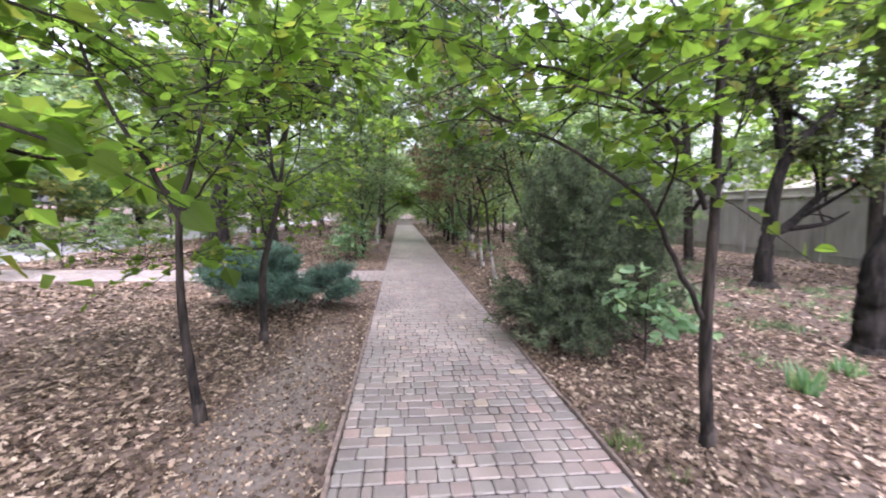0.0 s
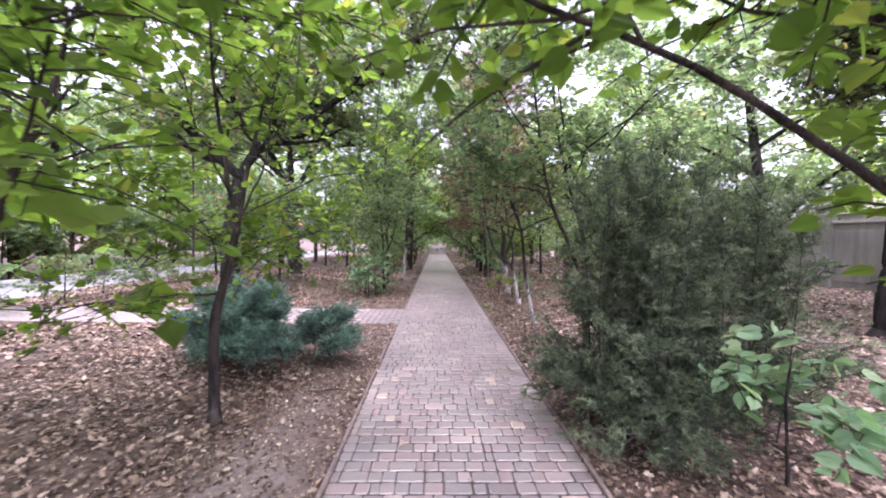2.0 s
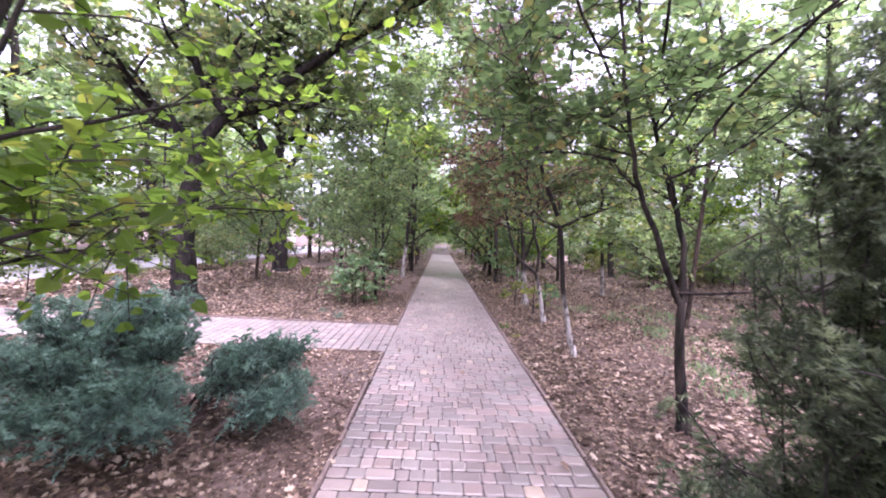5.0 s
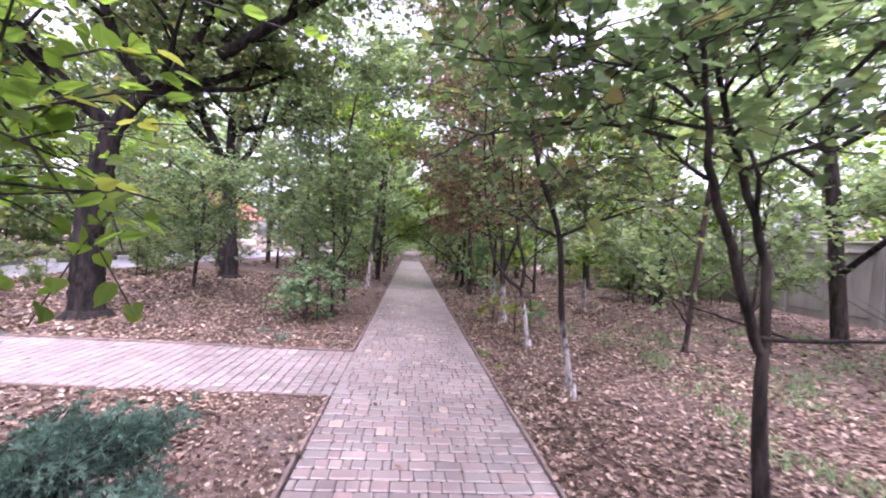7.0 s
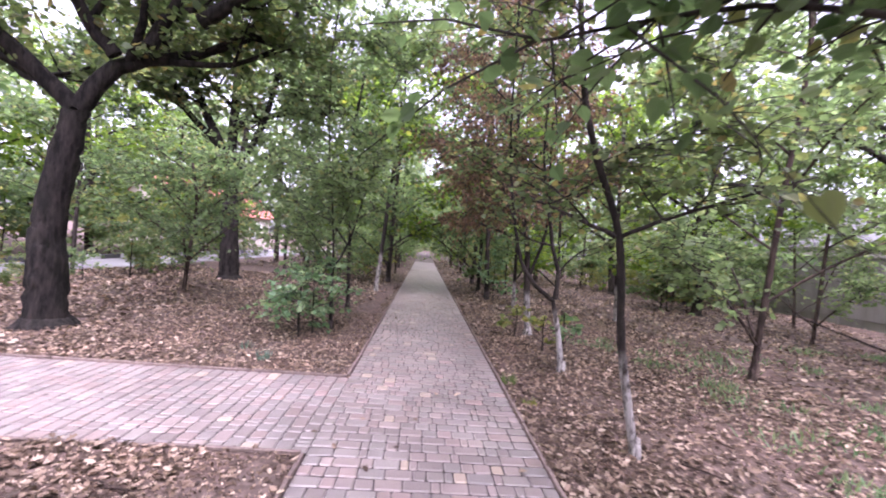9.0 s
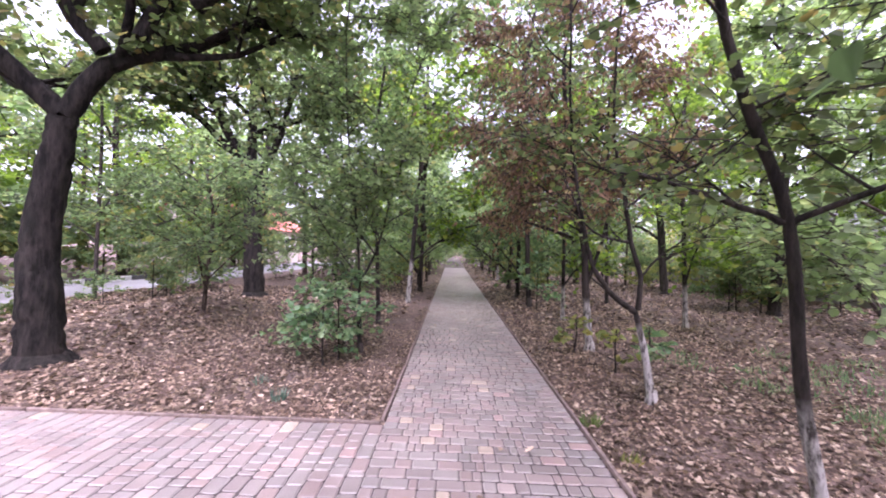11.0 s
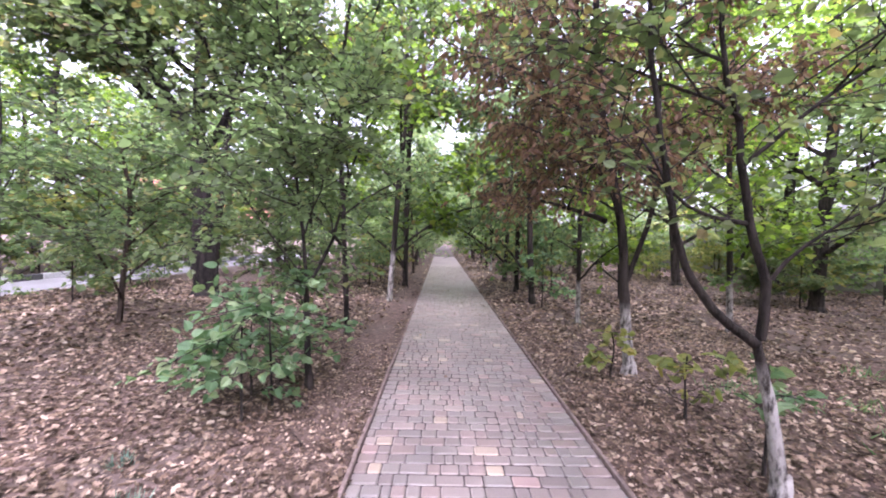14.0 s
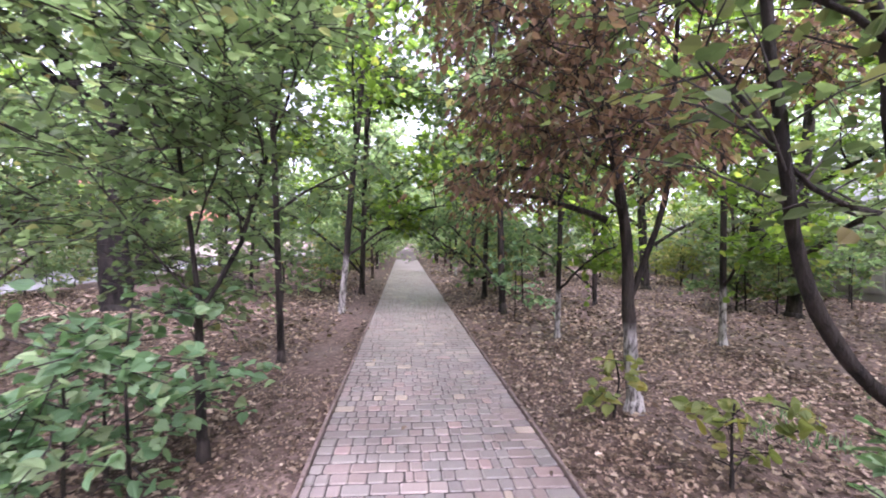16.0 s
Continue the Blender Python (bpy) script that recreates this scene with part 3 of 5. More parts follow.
def house(x, y, w, d, h, roof_h, turn, label, roof, roof_label):
    """A house with eaves, gables, framed windows and a tiled roof."""
    thing = tagged(new("house"), label, "house")
    thing.matrix_world = pose(x, y, 0, 0, 0, turn)
    bm = bmesh.new()
    box_bm(bm, -w / 2, w / 2, -d / 2, d / 2, -0.1, h)
    for s in (-1, 1):
        vs = [bm.verts.new(p) for p in ((s * w / 2, -d / 2, h), (s * w / 2, d / 2, h), (s * w / 2, 0, h + roof_h))]
        bm.faces.new(vs)
    part("wall", bm, M_PLASTER, thing)
    bm = bmesh.new()
    for s in (-1, 1):
        a = math.atan2(roof_h, d / 2)
        ln = math.hypot(roof_h, d / 2) + 0.5
        m = Matrix.Translation((0, 0, h + roof_h + 0.06)) @ Matrix.Rotation(-s * a, 4, "X") @ Matrix.Translation((0, s * ln / 2, 0.02))
        bm = bmesh.new()
        bmesh.ops.create_cube(bm, size=1, matrix=m @ Matrix.Diagonal((w + 0.8, ln, 0.08, 1)))
        part("roof_slope", bm, roof, thing, roof_label)
    for s, along, count in ((-1, w, int(w // 2.6)), (1, w, int(w // 2.6))):
        for k in range(count):
            cx = -w / 2 + (k + 0.5) * w / count
            bm = bmesh.new()
            for a0, a1, b0, b1 in ((-0.6, -0.5, 0.9, 2.3), (0.5, 0.6, 0.9, 2.3), (-0.5, 0.5, 0.9, 1.0), (-0.5, 0.5, 2.2, 2.3), (-0.03, 0.03, 1.0, 2.2)):
                box_bm(bm, cx + a0, cx + a1, s * d / 2 - 0.06, s * d / 2 + 0.06, b0, b1)
            win = part("window", bm, M_FRAME, thing)
            bm = bmesh.new()
            box_bm(bm, cx - 0.5, cx + 0.5, s * d / 2 - 0.02, s * d / 2 + 0.02, 1.0, 2.2)
            part("pane", bm, M_GLASS, win)
    return thing


kerb_row()
fence_wall()
house(-19.5, 41.5, 9, 7, 3.0, 2.6, 60, "cream plastered house with a red tiled roof", M_ROOF, "red tiled roof")
house(24, 27, 10, 8, 3.0, 2.4, 85, "plastered house with a grey roof behind the fence", M_ROOF_GREY, "grey sheet roof")
house(23, 12, 9, 7, 2.6, 1.6, 90, "low plastered house with a red roof behind the fence", M_ROOF, "red tiled roof")

# ---- trees beside the path, near ones by hand ----
LIND = "young tree with a slim dark trunk and bright green rounded leaves"


def near(name, x, y, trunk, limbs, label, leaf, seed, r, lr, drift=0.5, upper=None, minor=0.45, extra=(), straight=0, **kw):
    """trunk and limbs: world x, z of points in the plane of the tree; every other limb drifts forward or back."""
    rng = np.random.default_rng(seed)
    t = [(a - x, 0.0, b) for a, b in trunk]
    t[0] = (t[0][0], 0, 0)
    ls = []
    for k, l in enumerate(limbs):
        back = (0.05 if k < straight else drift) * (1 if k % 2 else -1) * (0.4 + rng.random())
        ls.append((plane_limb(0, back, rng, *[(a - x, b) for a, b in l]), lr * (1.0 if k < 2 else minor)))
    for l in extra:
        ls.append(([(a - x, c - y, d) for a, c, d in l], lr * minor))
    if upper:
        height, reach, count = upper
        foot = np.array(ls[0][0][-1] if len(trunk) < 6 else t[-1])
        tip = np.array([foot[0] * 0.8, foot[1] + 0.2 * rng.standard_normal(), height])
        ls.append((smooth_line([foot, (foot + tip) / 2 + 0.1 * rng.standard_normal(3), tip], 2), lr * 0.5))
        for k in range(count):
            p = foot + (tip - foot) * (0.05 + 0.85 * k / count)
            az = 2.4 * k + seed
            d = np.array([math.cos(az), math.sin(az), 0.0]) * reach * (1.1 - 0.5 * k / count)
            ls.append(([p, p + 0.5 * d + (0, 0, 0.25 * reach), p + d + (0, 0, 0.38 * reach)], lr * 0.4))
    return tree(name, (x, y, 0), t, ls, label, leaf, seed, r=r, **kw)


near("linden_tree", -1.38, 2.82, [(-1.38, 0.0), (-1.45, 0.6), (-1.47, 0.99), (-1.46, 1.43)],
     [[(-1.46, 1.43), (-1.59, 1.74), (-1.68, 1.93), (-1.85, 2.4), (-1.9, 3.0)], [(-1.46, 1.43), (-1.42, 1.78), (-1.39, 2.2), (-1.3, 3.2)],
      [(-1.46, 1.43), (-1.25, 1.64), (-1.04, 1.88), (-0.8, 2.3), (-0.5, 2.6)], [(-1.39, 2.2), (-0.9, 2.45), (-0.2, 2.6)]],
     LIND, M_LINDEN, 11, 0.035, 0.022, size=0.068, upper=(5.2, 1.5, 6), twigs=520, lowest=1.5, droop=0.3, shape="heart")
near("linden_tree", -1.5, 4.52, [(-1.5, 0.0), (-1.5, 0.78), (-1.42, 1.15), (-1.31, 1.61)],
     [[(-1.31, 1.61), (-1.37, 2.1), (-1.39, 2.76), (-1.4, 3.8)], [(-1.31, 1.61), (-1.28, 2.49), (-1.2, 3.4)], [(-1.31, 1.77), (-1.56, 2.27), (-1.68, 2.82), (-1.9, 3.3)],
      [(-1.28, 1.69), (-1.12, 2.15), (-1.08, 2.81), (-0.9, 3.3)], [(-1.43, 1.07), (-2.12, 1.03), (-2.58, 0.97)], [(-1.48, 1.22), (-1.63, 1.6), (-2.22, 2.0)]],
     LIND, M_LINDEN, 12, 0.045, 0.024, extra=[[(-1.42, 4.55, 1.3), (-1.25, 5.0, 1.48), (-0.95, 5.5, 1.58), (-0.65, 6.0, 1.6)], [(-1.45, 4.5, 1.1), (-1.6, 5.1, 1.3), (-1.5, 5.8, 1.35)], [(-1.3, 4.6, 1.7), (-0.9, 5.3, 2.1), (-0.4, 6.0, 2.3)]], size=0.064, upper=(5.8, 1.6, 6), twigs=560, lowest=0.9, shape="heart")
near("linden_tree", -1.5, 1.0, [(-1.5, 0.0), (-1.5, 0.6), (-1.46, 1.2), (-1.45, 1.6)],
     [[(-1.45, 1.6), (-1.0, 1.83), (-0.57, 1.95), (-0.09, 2.05), (0.5, 2.2)], [(-1.45, 1.6), (-1.4, 2.2), (-1.3, 3.0), (-1.0, 3.8)],
      [(-1.45, 1.5), (-0.98, 1.6), (-0.77, 1.74), (-0.54, 1.9)], [(-1.45, 1.6), (-1.8, 2.2), (-2.2, 2.8)], [(-1.4, 2.2), (-0.9, 2.35), (-0.2, 2.5), (0.4, 2.6)]],
     LIND, M_LINDEN, 13, 0.045, 0.034, size=0.07, upper=(5.2, 1.6, 6), twigs=560, lowest=1.4, shape="heart")
near("linden_tree", 2.0, 2.28, [(2.0, 0.0), (1.93, 0.72), (1.92, 1.33), (1.92, 1.54), (1.89, 2.28), (1.9, 3.2)],
     [[(1.9, 0.85), (1.66, 1.22), (1.42, 1.57), (0.98, 1.82), (0.38, 2.04)], [(1.86, 1.54), (1.66, 1.94), (1.44, 2.26), (1.0, 2.6)], [(1.6, 2.1), (0.99, 2.27), (0.5, 2.33), (0.0, 2.4)],
      [(1.92, 1.54), (2.05, 1.96), (2.3, 2.6), (2.6, 3.0)], [(1.9, 2.3), (1.4, 2.8), (0.8, 3.0)]],
     LIND, M_LINDEN, 14, 0.04, 0.021, drift=0.14, size=0.066, upper=(5.4, 1.9, 9), twigs=860, lowest=1.3, shape="heart")
near("linden_tree", 2.2, 0.1, [(2.2, 0.0), (2.2, 0.7), (2.15, 1.6)],
     [[(2.15, 1.6), (1.7, 2.1), (1.0, 2.4), (0.3, 2.5)], [(2.15, 1.6), (2.2, 2.4), (2.2, 3.4)], [(2.15, 1.6), (2.7, 2.1), (3.0, 2.5)]],
     LIND, M_LINDEN, 15, 0.04, 0.026, twigs=260, lowest=1.5, shape="heart")
near("linden_tree", 2.28, 6.45, [(2.28, 0.0), (2.21, 0.67), (2.2, 1.08)],
     [[(2.18, 1.05), (1.97, 1.51), (1.77, 1.92), (1.64, 2.29), (1.48, 3.2), (1.4, 4.0)], [(2.21, 1.05), (2.2, 1.52), (2.09, 2.03), (1.98, 2.47), (1.84, 3.4), (1.85, 4.2)],
      [(1.7, 2.33), (1.39, 2.47), (1.0, 2.49), (0.54, 2.75)], [(1.62, 2.15), (1.17, 2.23), (0.58, 2.14)], [(2.18, 1.13), (2.52, 1.16), (2.92, 1.23)],
      [(1.93, 2.41), (2.14, 2.64), (2.38, 2.97)], [(2.03, 2.03), (2.41, 2.21), (2.72, 2.55)], [(1.6, 2.9), (1.1, 3.2), (0.5, 3.4)], [(1.42, 3.8), (0.8, 4.3), (0.0, 4.6), (-0.8, 4.8)], [(1.78, 3.8), (1.4, 4.6), (0.7, 5.2)]],
     "tree with two dark stems forking low and green leaves", M_GREEN, 16, 0.048, 0.03, drift=0.35,
     extra=[[(2.1, 6.3, 2.2), (2.3, 5.5, 2.8), (2.6, 4.7, 3.1), (3.0, 4.0, 3.3)], [(1.9, 6.4, 2.9), (1.5, 5.5, 3.4), (1.2, 4.7, 3.7)], [(2.05, 6.4, 2.6), (2.9, 5.8, 3.2), (3.8, 5.3, 3.6)], [(1.6, 6.4, 2.6), (1.0, 5.9, 3.2), (0.4, 5.3, 3.5)]], upper=(6.8, 2.2, 11), twigs=1300, lowest=2.1, subs=4, size=0.062, shape="heart")
near("linden_tree", 2.09, 8.55, [(2.09, 0.0), (1.99, 0.47), (1.91, 0.91), (1.83, 1.69), (1.62, 2.25), (1.47, 2.76), (1.38, 3.49), (1.3, 4.2)],
     [[(1.83, 1.69), (2.19, 1.9), (2.77, 2.13)], [(1.8, 1.69), (1.39, 1.88), (1.11, 1.98)], [(1.52, 2.67), (1.13, 2.85), (0.73, 2.99)], [(1.44, 3.04), (2.08, 3.21), (2.85, 3.38)],
      [(1.62, 2.25), (1.84, 2.35), (2.24, 2.48)], [(1.4, 3.4), (0.8, 3.7), (0.3, 3.8)], [(1.32, 4.0), (0.7, 4.6), (-0.1, 5.0), (-0.8, 5.2)], [(1.3, 4.1), (1.5, 4.8), (1.6, 5.6)]],
     "slim tree with a worn limewashed foot and olive green leaves", M_OAK, 17, 0.036, 0.02, bark=M_BARK_WHITE, upper=(6.8, 2.2, 11), twigs=1250, lowest=1.4, size=0.062)
near("maple_tree", 2.24, 10.66, [(2.24, 0.0), (2.17, 0.46), (2.06, 0.92)],
     [[(2.06, 0.92), (1.7, 1.22), (1.54, 1.6), (1.43, 2.15), (1.32, 3.1), (1.3, 4.2)], [(2.08, 0.95), (2.09, 1.29), (1.97, 1.77), (1.91, 2.25), (1.83, 2.6), (1.8, 3.4), (1.85, 4.2)],
      [(2.09, 1.28), (2.35, 1.6), (2.8, 1.9)], [(1.92, 2.25), (1.7, 2.39), (1.2, 2.6), (0.8, 2.8)], [(1.95, 2.0), (2.5, 2.5), (3.1, 2.8)]],
     "tree with two curved stems and a limewashed foot", M_OAK, 18, 0.047, 0.032, bark=M_BARK_WHITE, drift=0.3, straight=2, upper=(6.6, 1.7, 7), twigs=440, lowest=1.6, size=0.062)
near("dry_maple_tree", 2.38, 12.9, [(2.38, 0.0), (2.33, 0.51), (2.29, 1.01), (2.25, 1.61), (2.12, 2.29), (1.94, 3.26), (1.85, 4.6)],
     [[(2.29, 1.01), (2.55, 1.91), (2.51, 2.61), (2.44, 3.78), (2.5, 4.8)], [(2.06, 1.75), (1.57, 1.98), (1.17, 2.11)], [(2.65, 2.17), (3.06, 2.68), (3.26, 3.19)],
      [(2.12, 2.29), (2.32, 2.79), (2.35, 3.48)], [(2.05, 2.6), (1.5, 3.2), (0.9, 3.7)], [(1.95, 3.2), (1.4, 4.0), (0.7, 4.5)], [(2.1, 2.3), (1.6, 2.7), (1.0, 2.9)]],
     "small tree with withered reddish-brown leaves and a limewashed trunk", M_BROWN, 19, 0.065, 0.035, bark=M_BARK_WHITE, drift=0.7, upper=(6.6, 1.7, 7), extra=[[(2.1, 12.9, 2.4), (1.5, 12.4, 2.9), (0.8, 12.0, 3.1), (0.4, 11.8, 3.1)], [(2.22, 12.9, 1.8), (1.7, 12.2, 2.2), (1.2, 11.6, 2.4)], [(1.9, 12.9, 3.7), (1.2, 12.5, 4.3), (0.3, 12.2, 4.6)], [(2.0, 12.9, 3.0), (2.4, 12.0, 3.5), (2.6, 11.3, 3.7)], [(2.22, 12.9, 1.85), (1.7, 12.8, 2.1), (1.1, 12.6, 2.15), (0.75, 12.5, 2.1)], [(2.15, 12.9, 2.2), (1.5, 13.1, 2.6), (0.9, 13.2, 2.7)], [(2.1, 12.9, 2.4), (2.8, 12.5, 2.9), (3.3, 12.2, 3.0)]], twigs=1800, lowest=1.6, size=0.072, shape="long",
     hang=0.9, flat=0.3, droop=0.5, subs=5, sub_len=0.9)
near("hornbeam_tree", -1.12, 12.25, [(-1.12, 0.0), (-1.15, 0.6), (-1.16, 1.14)],
     [[(-1.16, 1.14), (-1.19, 1.81), (-1.29, 3.02), (-1.3, 4.4)], [(-1.15, 1.01), (-0.94, 1.49), (-0.78, 2.24), (-0.62, 3.05), (-0.5, 4.0)], [(-1.18, 1.14), (-1.49, 1.53), (-1.95, 2.3), (-2.3, 3.0)],
      [(-1.14, 0.6), (-1.36, 1.0), (-1.75, 1.5)], [(-1.18, 1.54), (-0.91, 2.1), (-0.74, 2.71)], [(-1.2, 1.8), (-1.7, 2.6), (-1.9, 3.8)], [(-0.55, 3.6), (-0.2, 4.4), (0.3, 5.0)], [(-1.3, 4.2), (-1.1, 5.0), (-0.8, 5.8)]],
     "bushy young tree with several stems and dense green leaves", M_ROW, 20, 0.038, 0.02, drift=0.8, upper=(6.8, 1.8, 7), twigs=1700, lowest=0.75, size=0.064, subs=5)
near("oak_tree", -4.77, 11.25, [(-4.77, 0.0), (-4.8, 0.76), (-4.83, 1.37), (-4.68, 2.39), (-4.57, 3.01)],
     [[(-4.57, 3.01), (-5.05, 3.5), (-5.6, 4.1), (-6.2, 5.2), (-6.4, 6.5)], [(-4.57, 3.01), (-4.21, 3.67), (-3.67, 3.95), (-3.16, 4.24), (-2.2, 4.9)], [(-4.11, 3.79), (-4.44, 4.33), (-4.6, 5.6), (-4.3, 7.0)],
      [(-3.67, 3.95), (-3.4, 4.8), (-3.0, 6.0)], [(-3.0, 4.35), (-1.9, 5.0), (-0.6, 5.6), (0.3, 5.9)], [(-5.0, 3.4), (-5.8, 3.6), (-6.8, 4.2)]],
     "old oak with a thick dark furrowed trunk", M_OAK, 21, 0.245, 0.13, bark=M_BARK_OAK, minor=0.75, drift=0.9, twigs=1150, twig=0.75, per=10, lowest=3.7, size=0.105, subs=6, sub_len=1.8, sides=12, flare=1.5)
near("oak_tree", -5.62, 18.2, [(-5.62, 0.0), (-5.72, 1.65), (-5.8, 2.88), (-5.82, 3.59)],
     [[(-5.85, 3.5), (-6.67, 5.27), (-7.3, 6.96), (-7.8, 8.5)], [(-5.82, 3.5), (-5.95, 6.04), (-6.1, 8.66), (-6.0, 10)], [(-5.7, 3.5), (-4.9, 4.73), (-4.08, 7.82), (-3.6, 9)], [(-5.8, 4.74), (-4.43, 5.4), (-3.05, 5.7), (-1.8, 6.2)],
      [(-5.95, 3.8), (-7.16, 5.05), (-7.88, 5.51), (-9, 6.2)]],
     "old oak with a thick trunk and spreading limbs", M_OAK, 22, 0.29, 0.15, bark=M_BARK_OAK, minor=0.75, drift=1.6, twigs=2100, twig=0.9, per=10, lowest=4.8, size=0.125, subs=6, sub_len=2.0, sides=12, flare=1.3)
near("old_tree", 7.65, 7.6, [(7.65, 0.0), (7.61, 0.6), (7.65, 1.19)],
     [[(7.65, 1.19), (7.7, 2.59), (8.43, 3.53), (9.62, 4.49), (10.5, 5.5)], [(7.66, 1.17), (8.3, 1.32), (9.29, 1.93), (10.3, 2.31)], [(7.75, 2.9), (7.4, 3.9), (7.0, 4.63), (5.4, 4.3)], [(7.9, 3.0), (7.8, 4.6), (7.4, 6.5)]],
     "old crooked tree with a dark trunk and low limb", M_OAK, 23, 0.2, 0.13, bark=M_BARK_OAK, minor=0.75, drift=0.8, twigs=1800, twig=0.75, per=9, lowest=2.2, size=0.085, subs=5, sub_len=1.6, sides=10)
near("old_tree", 5.14, 3.74, [(5.14, 0.0), (5.11, 0.44), (5.11, 0.94), (5.34, 1.55), (5.77, 2.33), (6.2, 3.6)],
     [[(5.5, 1.9), (5.0, 2.8), (4.4, 3.5), (3.6, 3.9)], [(5.77, 2.33), (6.6, 3.2), (7.2, 3.9)], [(6.0, 3.0), (5.6, 4.2), (5.4, 5.4)]],
     "old leaning tree with dark bark", M_OAK, 24, 0.17, 0.1, bark=M_BARK_OAK, minor=0.75, drift=0.8, twigs=1300, twig=0.65, per=9, lowest=2.3, size=0.085, subs=5, sub_len=1.4, sides=10)

# ---- generic trees: a few forms, copied along the rows and through the woods ----
YOUNG, ROWTREE, WOOD, BUSH = [], [], [], []
for k, (leaf, bark, h, reach, nl, tw, lab) in enumerate((
        (M_GREEN, M_BARK, 4.6, 1.3, 8, 520, "young green tree with a slim dark trunk"),
        (M_LINDEN, M_BARK_WHITE, 4.4, 1.3, 7, 460, "young green tree with a limewashed trunk"),
        (M_GREEN, M_BARK_BROWN, 2.55, 1.5, 12, 760, "spreading young green tree with layered branches"),
        (M_ROW, M_BARK_BROWN, 6.2, 2.3, 14, 1250, "slender tree with pale green leaves and low branches"))):
    g = np.random.default_rng(100 + k)
    tr, ls = grown(g, h * 1.15, (0.15, 0.18, 0.24, 0.1)[k], reach, nl, 0.045)
    at = ((-1.27, 14.5), (2.7, 15.6), (-4.9, 14.6), (5.1, 10.95))[k]
    low = (0.65, 0.9, 0.8, 0.7)[k]
    size = (0.08, 0.085, 0.072, 0.08)[k]
    YOUNG.append(tree("young_tree", (*at, 0), tr, ls, lab, leaf, 200 + k, bark=bark, r=0.045, twigs=tw, twig=0.55, per=8, size=size, subs=3, sub_len=0.8, lowest=low, sides=7))
for k, (leaf, bark, h, reach, lab) in enumerate((
        (M_ROW, M_BARK, 6.8, 1.6, "green tree with a slim trunk arching over the path"),
        (M_ROW, M_BARK_WHITE, 6.2, 1.55, "green tree with a limewashed trunk beside the path"),
        (M_ROW, M_BARK_BROWN, 7.2, 1.6, "tall green tree with a dark trunk beside the path"))):
    g = np.random.default_rng(110 + k)
    tr, ls = grown(g, h, 0.12, reach, 12, 0.06)
    ROWTREE.append(tree("row_tree", ((-1.2, 23.2), (2.6, 27.6), (-1.0, 25.6))[k] + (0,), tr, ls, lab, leaf, 210 + k, bark=bark, r=0.06, twigs=420, twig=0.7, per=9, size=0.12, shape="far", subs=3, sub_len=1.1, lowest=0.4, sides=6, fine=False))
for k, (leaf, h, reach, lab) in enumerate(((M_OAK, 10.5, 3.6, "tall dark woodland tree"), (M_GREEN, 9.5, 3.2, "tall green woodland tree"), (M_LINDEN, 8.0, 2.9, "woodland tree with light green leaves"))):
    g = np.random.default_rng(120 + k)
    tr, ls = grown(g, h, 0.15, reach, 12, 0.15, rise=0.75)
    WOOD.append(tree("woodland_tree", ((-15.5, 30), (-7.4, 27.0), (6.5, 27.0))[k] + (0,), tr, ls, lab, leaf, 220 + k, bark=M_BARK_BROWN, r=0.13, twigs=250, twig=1.3, per=9, size=0.3, shape="far", subs=2, sub_len=1.8, lowest=1.2, sides=6,
                     group="woodland trees", fine=False))
for k, (leaf, h, reach, at, lab) in enumerate(((M_ROW, 9.5, 3.2, (9.5, 12.2), "tall tree with a dark trunk and pale green leaves"), (M_LINDEN, 8.5, 2.9, (8.6, 22.5), "tall tree with light green leaves"))):
    g = np.random.default_rng(140 + k)
    tr, ls = grown(g, h, 0.2, reach, 12, 0.15, rise=0.75)
    WOOD.append(tree("woodland_tree", (*at, 0), tr, ls, lab, leaf, 240 + k, bark=M_BARK, r=0.15, twigs=800, twig=0.9, per=10, size=0.135, shape="far", subs=4, sub_len=1.5, lowest=1.8, sides=7, group="woodland trees", fine=False))
for k, (leaf, lab) in enumerate(((M_GREEN, "loose green shrub in the undergrowth"), (M_YELLOW, "yellowish green shrub in the undergrowth"), (M_OAK, "dark green shrub in the undergrowth"))):
    g = np.random.default_rng(130 + k)
    tr, ls = grown(g, 1.5, 0.08, 0.85, 6, 0.02)
    BUSH.append(tree("shrub", ((9.5, 27.0), (11.0, 24.0), (-8.9, 20.0))[k] + (0,), tr, ls, lab, leaf, 230 + k, bark=M_BARK, r=0.02, twigs=85, twig=0.5, per=9, size=0.125, shape="far", subs=1, sub_len=0.5, lowest=0.12, sides=5, group="shrubs", fine=False))
    BUSH[-1]["category"] = "shrub"


def plant(proto, x, y, turn, s=1.0):
    o = copy_thing(proto, pose(x, y, 0, 0, 0, turn))
    o.scale = (s, s, s)
    return o


for x, y, k, s in ((-1.04, 17.8, 1, 1.5), (-0.92, 20.6, 0, 1.75), (2.38, 17.9, 0, 1.65), (2.39, 19.94, 0, 1.6), (5.15, 15.1, 1, 1.15),
                   (4.92, 18.81, 0, 1.3), (2.5, 22.8, 0, 1.7), (-8.8, 16.4, 0, 1.1), (-4.2, 21.5, 0, 1.2), (10.8, 16.2, 3, 0.85), (9.0, 13.9, 3, 0.85)):
    plant(YOUNG[k], x, y, 67 * k + 41 * y, s)
for k in range(7):
    plant(BUSH[k % 2], 12.8 + 0.3 * (k % 3), 19.5 + 2.3 * k, 83 * k, 1.5 + 0.2 * (k % 4))
rng = np.random.default_rng(5)
